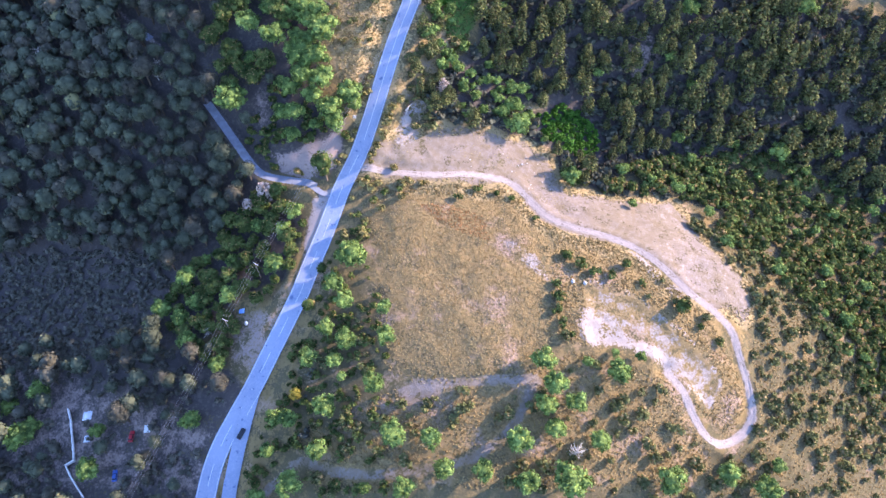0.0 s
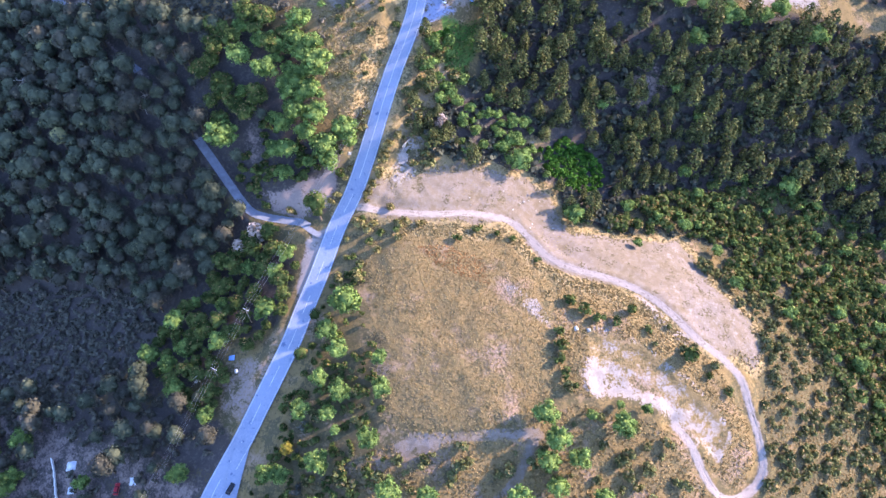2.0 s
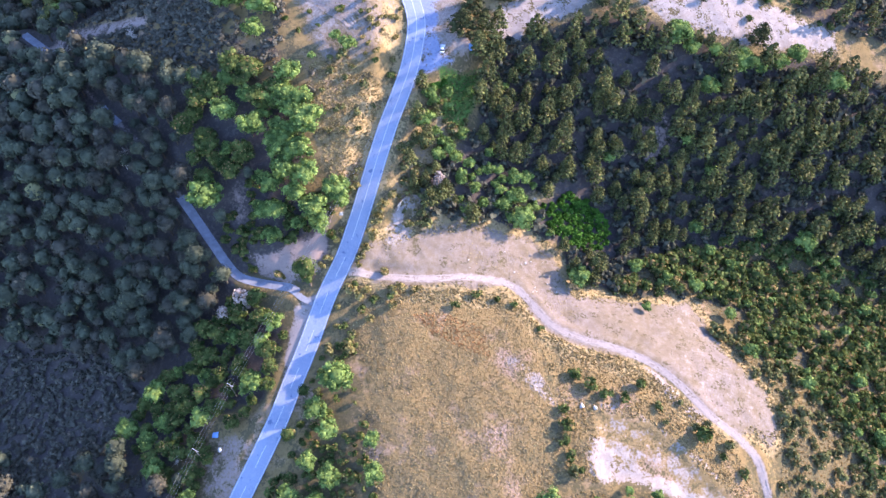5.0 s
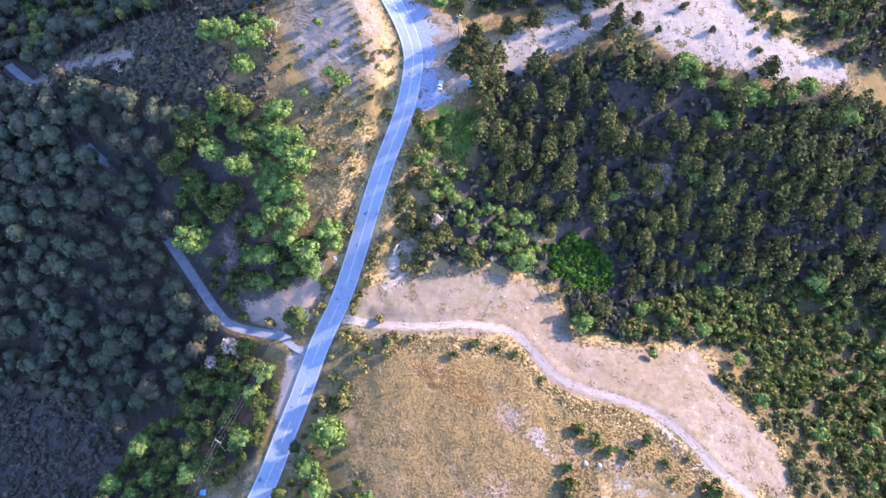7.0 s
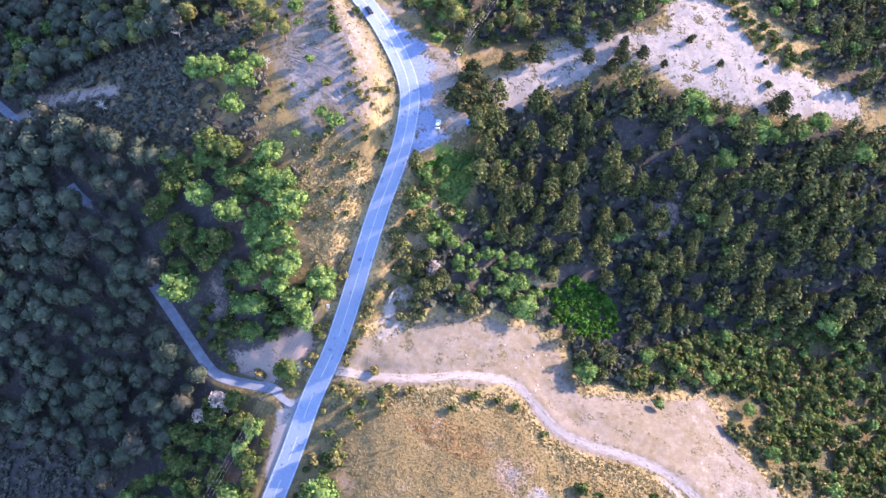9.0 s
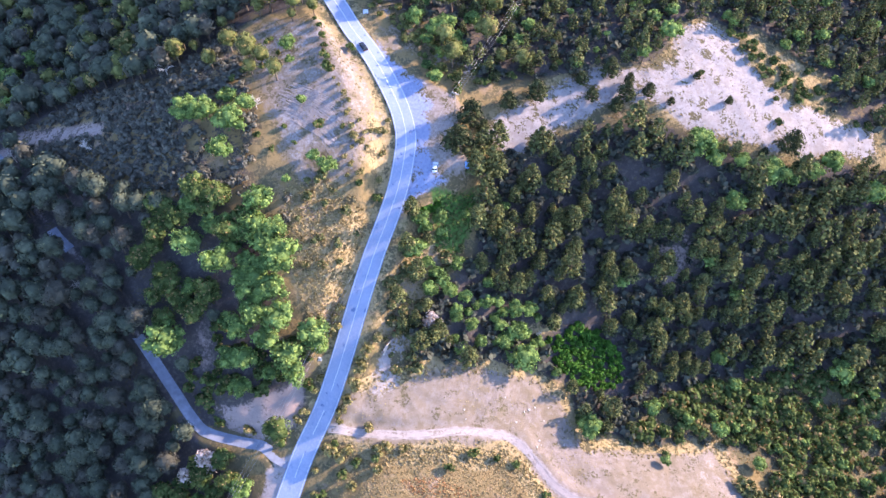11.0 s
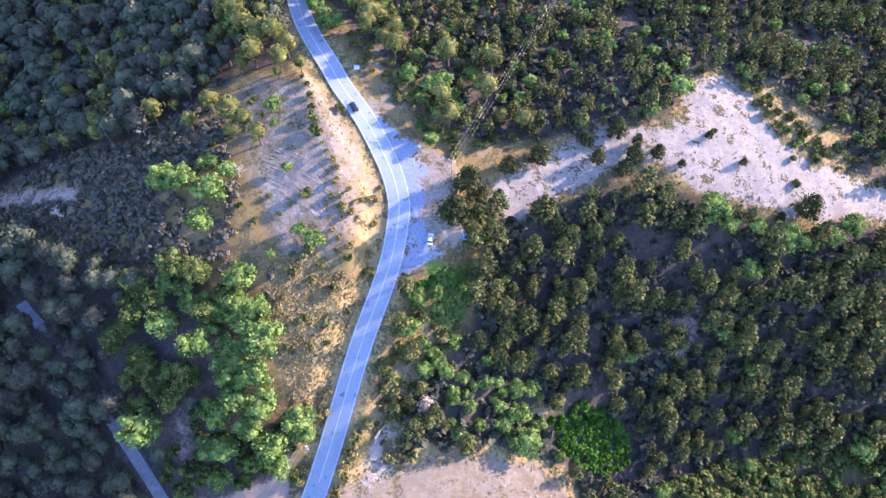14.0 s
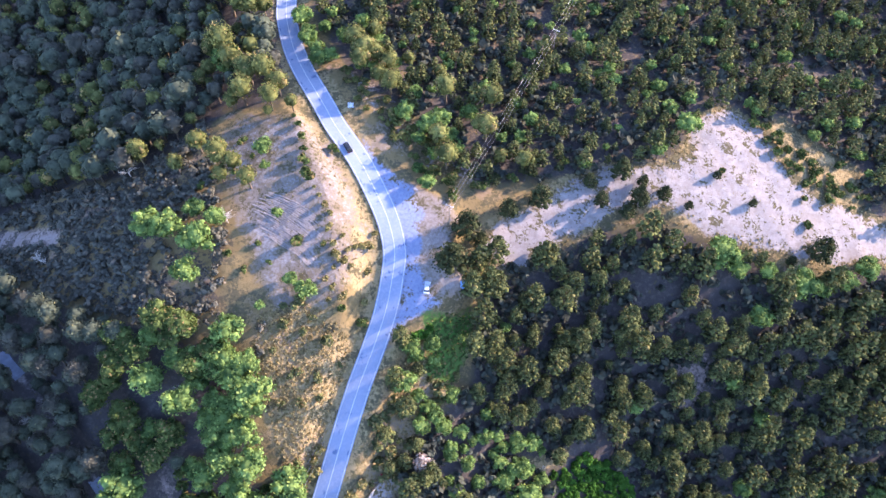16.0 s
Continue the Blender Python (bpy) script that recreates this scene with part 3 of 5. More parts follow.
cov_chalk = np.maximum.reduce([0.9 * cover(PIT_FLOOR, BANK, soft=3), 1.15 * cover(LOT, soft=3), 0.42 * cover(PIT, soft=4), 0.62 * cover(DUST_EAST, soft=3), 0.34 * cover(NORTH_VERGE, soft=4), 0.7 * along(smooth_line(BERM, 1.5), 0.8), 0.55 * cover(STRIP, soft=2), 0.27 * cover(CLEAR, soft=3) * ease(50, 85, X.ravel()), 0.25 * cover(VERGE, soft=3), 0.42 * cover(DIRT, DIRT2, soft=4), 0.3 * cover(HILL_TOP, soft=4)])
cov_soil = np.maximum.reduce([0.62 * along(west_fork, 3.6, 2.5), 0.15 * cover(HEATH_WEST, soft=5), cover(PARCEL, soft=3), 0.5 * cover(BARE1, GAP1, GAP2, soft=5), 0.42 * cover(YARD, soft=6)])
cov_track = np.maximum.reduce([0.8 * along(east_line, 1.5), 0.5 * along(west_line, 1.4), 0.4 * along(west_fork, 1.8), 0.45 * cover(PULL, soft=2), 0.8 * cover(APRON, soft=1.5)])
cov_paved = np.maximum.reduce([0.85 * cover(PAVED, soft=2.5)])
cov_lawn = cover(MEADOW, soft=3)
# Dark litter under woods, at the junction and on the heath doubles as shade.
cov_shady_wood = (1 - 0.8 * cover(NE_SCRUB, GOLD, soft=3)) * (1 - 0.6 * cover(BUSHY, soft=4)) * np.maximum.reduce([wooded, cover(HEATH_WEST, soft=5), 0.42 * cover(BUSHY, soft=5), 0.25 * south])
for name, four in (("cover_c", (cov_shady_wood, cov_shady_wood, cov_shady_wood, np.ones(X.size))), ("cover_a", (cov_grass, cov_straw, cov_dirt, cov_lawn)), ("cover_b", (cov_chalk, cov_soil, cov_track, cov_paved))):
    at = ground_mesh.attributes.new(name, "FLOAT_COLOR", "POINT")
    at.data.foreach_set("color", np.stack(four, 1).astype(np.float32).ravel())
ground = tagged(new("ground", ground_mesh), "dry hilly ground with grass, pale dirt and forest litter darkened like shade", "ground", kind="structure")


def ribbon(name, line, z, left, right, up, material):
    """A strip along a line, from left to right of it, lying up metres over z."""
    d = np.gradient(line, axis=0)
    d /= np.hypot(*d.T)[:, None]
    side = np.stack([d[:, 1], -d[:, 0]], 1)
    a, b = line + side * left, line + side * right
    n = len(line)
    verts = np.vstack([np.column_stack([a, z + up]), np.column_stack([b, z + up])])
    i = np.arange(n - 1)
    tris = np.vstack([np.stack([i, n + i, n + i + 1], 1), np.stack([i, n + i + 1, i + 1], 1)])
    return raw_mesh(name, verts, tris, material, True)


road = tagged(new("road", ribbon("road", road_line, road_z, -ROAD_HALF, ROAD_HALF, 0.0, ASPHALT)), "two-lane bluish asphalt road with white lines", "road", kind="structure")
spur = tagged(new("road_spur", ribbon("road_spur", spur_line, calm(spur_z, 6), -2.6, 1.9, -0.03, ASPHALT)), "narrow asphalt slip road beside the main road", "road", kind="structure")
part("edge_line", ribbon("edge_line", road_line, road_z, -2.93, -2.77, 0.03, PAINT), road, "solid white edge line")
part("edge_line", ribbon("edge_line", road_line, road_z, 2.77, 2.93, 0.03, PAINT), road, "solid white edge line")
for i in range(0, len(road_line) - 21, 20):
    pass_line = road_line[i, 1] > 172
    part("centre_line" if pass_line else "centre_dash", ribbon("centre_dash", road_line[i:i + (21 if pass_line else 12)], road_z[i:i + (21 if pass_line else 12)], -0.09, 0.09, 0.03, PAINT), road)


WORN = plain("worn_asphalt", (0.215, 0.24, 0.305), 0.85, 0.0, 0.3, 0.5)
for a, b in ((0, 42), (63, 71), (94, len(west_line))):
    bit = west_line[a:b]
    tagged(new("side_road", ribbon("side_road", bit, calm(land(*bit.T), 2), -1.5, 1.5, 0.09, WORN)), "narrow worn asphalt side road into the shaded wood", "road", kind="structure")
RUT = plain("packed_dirt", (0.31, 0.272, 0.264), 0.95, 0.0, 0.35, 0.5)
rut_n = len(east_line)
for side, first_, last_, drift in ((-0.85, 0, rut_n, 0.3), (0.85, 0, rut_n, 0.3)):
    bit = east_line[first_:last_].copy()
    d_ = np.gradient(bit, axis=0)
    d_ /= np.hypot(*d_.T)[:, None]
    roam = side + drift * wave(bit[:, 0], bit[:, 1], 16.0, int(10 * side) + 40, 2)
    bit += np.stack([-d_[:, 1], d_[:, 0]], 1) * roam[:, None]
    tagged(new("wheel_rut", ribbon("wheel_rut", bit, land(*bit.T), -0.26, 0.26, 0.04, RUT)), "pale packed wheel rut in the dirt", "track", kind="structure")


FURROW = plain("scraped_soil", (0.30, 0.255, 0.24), 0.97, 0.0, 0.35, 1.2)
rng = np.random.default_rng(12)
fv, ff = [], []
ridge_a, ridge_b = [(-42.3, 258.2), (-46.6, 254.9), (-42.8, 246.7)], [(-27.9, 250.6), (-25.7, 241.4), (-27.5, 236.2)]      # their western and eastern ends, north to south
for k in np.linspace(0, 1, 27):
    s = np.linspace(rng.uniform(0, 0.25), rng.uniform(0.75, 1), 26)
    ax, ay = [np.interp(k, (0, 0.5, 1), [p[c] for p in ridge_a]) for c in (0, 1)]
    bx, by = [np.interp(k, (0, 0.5, 1), [p[c] for p in ridge_b]) for c in (0, 1)]
    bow = 0.7 * np.sin(math.pi * s)
    fx = ax * (1 - s) + bx * s + wave(s * 9, s * 0 + 60 * k, 3.0, 5, 2) * 0.35
    fy = ay * (1 - s) + by * s + bow + wave(s * 9, s * 0 + 60 * k, 3.0, 6, 2) * 0.35
    fz = land(fx, fy)
    high = 0.17 * np.sin(math.pi * np.linspace(0, 1, 26)) ** 0.4 * rng.uniform(0.5, 1.1, 26)
    o = 78 * int(round(k * 26))
    fv += [np.column_stack([fx, fy - 0.24, fz - 0.03]), np.column_stack([fx, fy, fz + high]), np.column_stack([fx, fy + 0.24, fz - 0.03])]
    j = np.arange(25)
    for a in (0, 26):
        ff += [np.stack([o + a + j, o + a + j + 1, o + a + j + 27], 1), np.stack([o + a + j, o + a + j + 27, o + a + j + 26], 1)]
tagged(new("soil_ridges", raw_mesh("soil_ridges", np.vstack(fv), np.vstack(ff), FURROW)), "low scraped ridges of pale soil on the hilltop", "soil ridges", kind="stuff")


# ---------------------------------------------------------------- plants
def blob(radius, rows=5, cols=8, flat=1.0):
    v = [(0, 0, radius * flat)]
    for r in range(1, rows):
        a = math.pi * r / rows
        v += [(radius * math.sin(a) * math.cos(b), radius * math.sin(a) * math.sin(b), radius * flat * math.cos(a)) for b in np.arange(cols) * 2 * math.pi / cols]
    v.append((0, 0, -radius * flat))
    f = [(0, 1 + j, 1 + (j + 1) % cols) for j in range(cols)]
    for r in range(rows - 2):
        o = 1 + r * cols
        for j in range(cols):
            n = (j + 1) % cols
            f += [(o + j, o + cols + j, o + cols + n), (o + j, o + cols + n, o + n)]
    o = 1 + (rows - 2) * cols
    f += [(o + j, len(v) - 1, o + (j + 1) % cols) for j in range(cols)]
    return np.array(v), np.array(f)


def tube(points, radius, sides=4):
    """One round cable through the points."""
    p = np.array([tuple(q) for q in points], float)
    d = np.gradient(p, axis=0)
    d /= np.linalg.norm(d, axis=1)[:, None]
    u = np.cross(d, (0, 0, 1.0))
    u /= np.linalg.norm(u, axis=1)[:, None]
    w = np.cross(d, u)
    ang = np.arange(sides) * 2 * math.pi / sides
    v = (p[:, None] + radius * (np.cos(ang)[None, :, None] * u[:, None] + np.sin(ang)[None, :, None] * w[:, None])).reshape(-1, 3)
    f = []
    for i in range(len(p) - 1):
        for j in range(sides):
            a, b = i * sides + j, i * sides + (j + 1) % sides
            f += [(a, b, b + sides), (a, b + sides, a + sides)]
    return v, np.array(f)


class Heap:
    """Collects loose triangles into one mesh."""

    def __init__(self):
        self.v, self.f, self.n = [], [], 0

    def add(self, v, f):
        self.v.append(np.asarray(v, float))
        self.f.append(np.asarray(f, int) + self.n)
        self.n += len(v)

    def arrays(self):
        return np.vstack(self.v), np.vstack(self.f)


def sprays(rng, centres, outward, size, wild=0.7):
    """A bent leaf spray of four points at each centre, facing roughly outward."""
    n = len(centres)
    nor = outward + wild * rng.normal(size=(n, 3))
    nor /= np.linalg.norm(nor, axis=1)[:, None]
    u = np.cross(nor, rng.normal(size=(n, 3)))
    u /= np.linalg.norm(u, axis=1)[:, None]
    w = np.cross(nor, u)
    s = (size * rng.uniform(0.6, 1.35, n))[:, None]
    a, b = centres + u * s, centres - u * s
    c, d = centres + w * s * 0.75 + nor * s * 0.3, centres - w * s * 0.75 - nor * s * 0.25
    v = np.stack([a, c, b, d], 1).reshape(-1, 3)
    k = np.arange(n) * 4
    return v, np.vstack([np.stack([k, k + 1, k + 3], 1), np.stack([k + 1, k + 2, k + 3], 1)])


def limb(a, b, ra, rb, sides=5):
    """A tapered round limb from a to b."""
    a, b = np.array(a, float), np.array(b, float)
    d = (b - a) / np.linalg.norm(b - a)
    u = np.cross(d, (0.3, 0.9, 0.2))
    u /= np.linalg.norm(u)
    w = np.cross(d, u)
    ang = np.arange(sides) * 2 * math.pi / sides
    ring = np.cos(ang)[:, None] * u + np.sin(ang)[:, None] * w
    v = np.vstack([a + ring * ra, b + ring * rb, [b + d * rb]])
    f = []
    for i in range(sides):
        j = (i + 1) % sides
        f += [(i, j, sides + j), (i, sides + j, sides + i), (sides + i, sides + j, 2 * sides)]
    return v, np.array(f)


def broad_tree(seed, height=8.0, radius=3.4, leaves=520, leaf=0.34, squat=0.85, lobe_count=8, core=0.62, limbs_shown=True, full=0.8, wild=0.45):
    """Trunk with limbs, and a billowing crown: one main dome and smaller lobes, all of leaf sprays. Arrays for trunk and crown."""
    rng = np.random.default_rng(seed)
    wood, crown = Heap(), Heap()
    fork = height * 0.34
    wood.add(*limb((0, 0, -0.6), (0.1, 0.05, fork), height * 0.035, height * 0.024, 6))
    lobes = [(np.array([0.1, 0.0, height * 0.60]), radius * core)]
    for i in range(lobe_count):
        a = 2 * math.pi * (i * 0.618 + rng.uniform(-0.08, 0.08))
        rise = rng.uniform(-0.25, 0.9)
        reach = radius * 0.66 * math.cos(max(rise, 0)) * rng.uniform(0.8, 1.1)
        c = np.array([reach * math.cos(a), reach * math.sin(a), height * 0.58 + radius * 0.55 * math.sin(rise)])
        lobes.append((c, radius * rng.uniform(0.26, 0.40)))
        if limbs_shown:
            wood.add(*limb((0.1, 0.05, fork * 0.95), c, height * 0.016, height * 0.006, 4))
    weight = sum(r * r for _, r in lobes)
    for c, r in lobes:
        v, f = blob(r * full, 3, 6, squat)
        crown.add(v * rng.uniform(0.85, 1.05, (len(v), 1)) + c, f)
        n = int(leaves * r * r / weight)
        d = rng.normal(size=(n, 3))
        d[:, 2] = d[:, 2] * 0.8 + 0.35
        d /= np.linalg.norm(d, axis=1)[:, None]
        pos = c + d * (1, 1, squat) * r * rng.uniform(full - 0.04, 1.1, (n, 1))
        crown.add(*sprays(rng, pos, d, leaf, wild))
    return wood.arrays(), crown.arrays()


def pine_tree(seed, height=10.2, radius=3.0, leaves=340, leaf=0.38, boughs_shown=True, whorls=7):
    """A straight trunk with whorls of drooping needle boughs, irregular and rounded at the top."""
    rng = np.random.default_rng(seed)
    wood, crown = Heap(), Heap()
    wood.add(*limb((0, 0, -0.8), (0, 0, height * 0.93), height * 0.022, height * 0.006, 5))
    for i in range(whorls):
        s = i / (whorls - 1)
        z = height * (0.26 + 0.66 * s)
        reach = radius * (1 - s) ** 0.55 * rng.uniform(0.85, 1.1) + 0.28
        boughs = max(3, int(round(7 - 3.5 * s)))
        a0 = rng.uniform(0, 6.28)
        for j in range(boughs):
            a = a0 + 2 * math.pi * (j + rng.uniform(-0.25, 0.25)) / boughs
            r = reach * rng.uniform(0.72, 1.12)
            tip = np.array([r * math.cos(a), r * math.sin(a), z - 0.10 * r + rng.uniform(-0.25, 0.25)])
            if i < whorls - 2 and boughs_shown:
                wood.add(*limb((0, 0, z - 0.1), tip * (0.8, 0.8, 1), 0.06, 0.02, 3))
            mid = tip * (0.62, 0.62, 1)
            lump = 0.34 * r + 0.22
            v, f = blob(lump * 0.62, 2, 5, 0.6)
            crown.add(v + mid, f)
            n = max(4, int(leaves / (whorls * boughs)))
            d = rng.normal(size=(n, 3))
            d[:, 2] = abs(d[:, 2]) * 0.9 + 0.1
            d /= np.linalg.norm(d, axis=1)[:, None]
            crown.add(*sprays(rng, mid + d * (1.15, 1.15, 0.75) * lump, d, leaf, 0.6))
    return wood.arrays(), crown.arrays()


def shrub(seed, height=1.8, radius=1.6, leaves=120, leaf=0.30):
    """A low bush: several stems and a lumpy crown down to the ground."""
    rng = np.random.default_rng(seed)
    wood, crown = Heap(), Heap()
    for i in range(5):
        a = rng.uniform(0, 6.28)
        r = radius * rng.uniform(0.3, 0.65)
        c = np.array([r * math.cos(a), r * math.sin(a), height * rng.uniform(0.35, 0.6)])
        if leaves > 60 or i == 0:
            wood.add(*limb((0, 0, -0.3), c, 0.05, 0.02, 4))
        s = radius * rng.uniform(0.38, 0.55)
        v, f = blob(s * 0.78, 3, 5, 0.8)
        crown.add(v + c, f)
        n = leaves // 5
        d = rng.normal(size=(n, 3))
        d[:, 2] = abs(d[:, 2]) * 0.9
        d /= np.linalg.norm(d, axis=1)[:, None]
        crown.add(*sprays(rng, c + d * (1, 1, 0.85) * s * rng.uniform(0.8, 1.1, (n, 1)), d, leaf, 0.5))
    return wood.arrays(), crown.arrays()


def bare_tree(seed, height=7.0, radius=2.8):
    """A dead tree: trunk, limbs and fine twigs."""
    rng = np.random.default_rng(seed)
    wood, twigs = Heap(), Heap()
    top = np.array([rng.uniform(-0.5, 0.5), rng.uniform(-0.5, 0.5), height * 0.8])
    wood.add(*limb((0, 0, -0.5), top, 0.2, 0.06, 6))
    for i in range(15):
        s = rng.uniform(0.3, 1.0)
        a = rng.uniform(0, 6.28)
        base = top * s
        reach = radius * (1.15 - 0.6 * s) * rng.uniform(0.7, 1.1)
        tip = base + np.array([reach * math.cos(a), reach * math.sin(a), rng.uniform(0.4, 1.6)])
        twigs.add(*limb(base, tip, 0.11, 0.05, 4))
        for _ in range(6):
            u = rng.uniform(0.35, 1.0)
            p = base + (tip - base) * u
            twigs.add(*limb(p, p + rng.normal(size=3) * (0.7, 0.7, 0.4) + (0, 0, 0.3), 0.055, 0.02, 3))
    return wood.arrays(), twigs.arrays()


def as_things(name, kinds, spots, materials, names, label, category, group):
    """Each plant as a thing of two parts; plants of one kind share their meshes. Spots: x, y, scale, kind."""
    shared = []
    for wood, crown in kinds:
        shared.append((raw_mesh(names[0], *wood, materials[0]), raw_mesh(names[1], *crown, materials[1])))
    rng = np.random.default_rng(len(spots) + 7)
    spots = np.asarray(spots, float)
    heights = land(spots[:, 0], spots[:, 1])
    for (x, y, s, kind), z in zip(spots, heights):
        root = new(name)
        root.matrix_basis = pose(x, y, z, rng.uniform(-3, 3), rng.uniform(-3, 3), rng.uniform(0, 360)) @ Matrix.Diagonal((s, s, s * rng.uniform(0.9, 1.12), 1))
        for n, me in zip(names, shared[int(kind) % len(shared)]):
            part(n, me, root)
        tagged(root, label, category, group)


def as_stuff(name, kinds, spots, materials, names, label, category):
    """All the farther plants of a sort: one trunk mesh and one crown mesh, joined."""
    rng = np.random.default_rng(len(spots) + 11)
    spots = np.asarray(spots, float)
    heights = land(spots[:, 0], spots[:, 1])
    heaps = [Heap(), Heap()]
    for (x, y, s, kind), z in zip(spots, heights):
        a = rng.uniform(0, 6.28)
        turn = np.array([[math.cos(a), -math.sin(a), 0], [math.sin(a), math.cos(a), 0], [0, 0, 1]]) * s
        turn[2, 2] *= rng.uniform(0.9, 1.12)
        for heap, (v, f) in zip(heaps, kinds[int(kind) % len(kinds)]):
            heap.add(v @ turn.T + (x, y, z), f)
    root = tagged(new(name), label, category, kind="stuff")
    for n, heap, m in zip(names, heaps, materials):
        part(n, raw_mesh(n, *heap.arrays(), m), root)


def scatter(rng, poly, spacing, avoid, jitter=0.48, clumps=0.0):
    """Loose rows of spots in a patch, kept off lines and other patches."""
    p = np.array(poly, float)
    xs, ys = np.meshgrid(np.arange(p[:, 0].min(), p[:, 0].max(), spacing), np.arange(p[:, 1].min(), p[:, 1].max(), spacing))
    x = (xs + (np.arange(xs.shape[0]) % 2)[:, None] * spacing / 2).ravel()
    y = ys.ravel()
    x = x + rng.uniform(-jitter, jitter, x.size) * spacing
    y = y + rng.uniform(-jitter, jitter, y.size) * spacing
    keep = (inside(x, y, p) > 0) & (wave(x, y, 16.0, 31, 2) + rng.uniform(-0.35, 0.35, x.size) > clumps - 1.0)
    for a, gap in avoid:
        if isinstance(a, np.ndarray):
            keep &= to_line(x, y, np.asarray(a))[0] > gap
        else:
            keep &= inside(x, y, a) < -gap
    return np.stack([x[keep], y[keep]], 1)


# trees that stand out: x, y, crown radius
GREEN_A = [(-69.0, 210.3, 4.4), (-67.6, 200.2, 2.8), (-61.7, 214.8, 3.2), (-60.1, 205.0, 4.4), (-53.2, 189.3, 3.6), (-44.1, 198.4, 4.3), (-40.0, 188.2, 4.6), (-44.0, 188.7, 4.9), (-42.0, 180.5, 4.6), (-34.5, 191.5, 3.4), (-47.3, 210.4, 4.0), (-41.7, 206.4, 5.5), (-74.2, 187.3, 5.6), (-54.2, 176.2, 3.2), (-56.2, 182.7, 3.6), (-51.2, 150.1, 3.1), (-55.0, 145.4, 2.7), (-64.4, 147.4, 2.7), (-72.4, 136.4, 2.3), (-82.8, 138.6, 2.0), (-88.8, 132.6, 3.5), (-84.3, 123.0, 3.1), (-96.9, 122.7, 3.5), (-100.8, 118.4, 2.7), (-71.7, 123.5, 3.4), (-85.0, 109.0, 3.4), (-72.9, 100.2, 2.9), (-88.8, 118.2, 3.1), (-56.4, 131.8, 3.8)]
GREEN_B = [(-29.8, 130.6, 5.1), (-35.4, 122.2, 3.6), (-31.4, 116.7, 3.2), (-18.6, 112.9, 2.5), (-37.4, 108.0, 2.9), (-30.6, 103.7, 3.5), (-33.7, 97.3, 2.8), (-42.3, 99.2, 3.2), (-21.3, 89.8, 3.4), (-17.9, 103.5, 3.2), (-35.8, 84.1, 3.8), (-14.9, 74.6, 4.0), (-38.0, 71.8, 3.4), (-46.5, 63.0, 4.0), (-54.2, 73.5, 2.4), (-47.5, 81.4, 3.1), (-52.2, 82.3, 2.8), (-3.2, 73.5, 3.3), (0.2, 65.4, 3.3), (11.7, 64.9, 3.3), (22.7, 73.0, 4.0), (24.4, 61.7, 3.6), (-11.8, 60.5, 3.3), (30.8, 83.4, 3.4), (34.0, 76.9, 3.4), (31.3, 96.4, 3.8)]
GREEN_C = [(34.5, 89.5, 3.8), (40.4, 84.4, 3.4), (54.2, 94.2, 3.8), (37.6, 62.4, 5.3), (47.7, 74.1, 3.4), (69.0, 64.2, 4.4), (88.3, 67.4, 3.5), (101.4, 64.3, 4.2), (107.3, 71.8, 2.5), (-31.3, 93.0, 1.7), (-23.2, 60.9, 2.0), (-138.7, 99.3, 3.9), (-142.7, 84.1, 4.9), (-139.3, 87.3, 3.1), (-114.5, 84.1, 2.6), (-80.8, 83.8, 3.2), (-114.9, 72.0, 4.0), (-150.3, 95.0, 3.1), (-57.0, 59.4, 3.4), (45.0, 97.2, 1.8), (62.6, 99.8, 1.8), (54.5, 100.7, 1.4)]
GREEN_D = [(27.7, 188.1, 4.4), (84.1, 249.4, 5.0), (96.0, 236.4, 3.5), (108.6, 244.2, 4.8), (130.3, 251.2, 3.6), (145.4, 244.0, 4.4), (92.1, 196.0, 2.7), (133.7, 194.2, 4.0), (115.7, 196.5, 2.0), (96.9, 188.4, 2.3), (88.9, 173.0, 2.6), (102.3, 148.0, 2.5), (99.3, 162.9, 2.2), (69.1, 161.9, 1.6), (46.4, 170.1, 3.6), (-2.9, 220.6, 2.7), (-4.8, 212.6, 3.4), (-0.5, 203.3, 2.5), (5.5, 203.5, 2.5), (7.6, 211.4, 2.5), (1.3, 208.1, 2.2), (23.4, 195.1, 2.2), (30.2, 202.8, 2.6), (21.6, 200.8, 1.8), (59.8, 213.8, 2.3), (68.0, 178.4, 2.6)]
GREEN_E = [(-72.4, 248.5, 3.0), (-60.6, 252.3, 2.1), (-66.6, 247.0, 3.0), (-58.2, 243.0, 3.2), (-54.5, 249.4, 2.1), (-60.6, 235.2, 2.6), (-48.8, 220.8, 4.2), (-69.1, 219.8, 2.9), (-30.0, 230.9, 2.9), (-33.8, 233.8, 2.0), (-43.9, 269.9, 2.8), (-43.0, 265.0, 1.5), (-59.8, 303.4, 4.3), (-55.9, 298.4, 3.3), (-41.5, 227.8, 1.4), (-38.6, 251.0, 1.5), (78.5, 288.0, 4.0), (119.9, 291.4, 2.1), (129.7, 313.0, 2.2), (86.2, 251.3, 3.5), (89.7, 247.0, 3.2), (96.2, 235.8, 2.9), (98.7, 247.5, 2.6), (12.7, 287.3, 2.6), (3.7, 284.1, 3.6), (0.7, 262.9, 2.5), (-39.5, 323.4, 2.5), (-36.0, 315.7, 2.4), (-32.8, 308.6, 2.4), (-103.9, 288.0, 2.1), (-112.6, 290.4, 2.4), (110.8, 245.5, 3.3), (123.7, 247.0, 3.3), (132.0, 252.7, 3.0)]
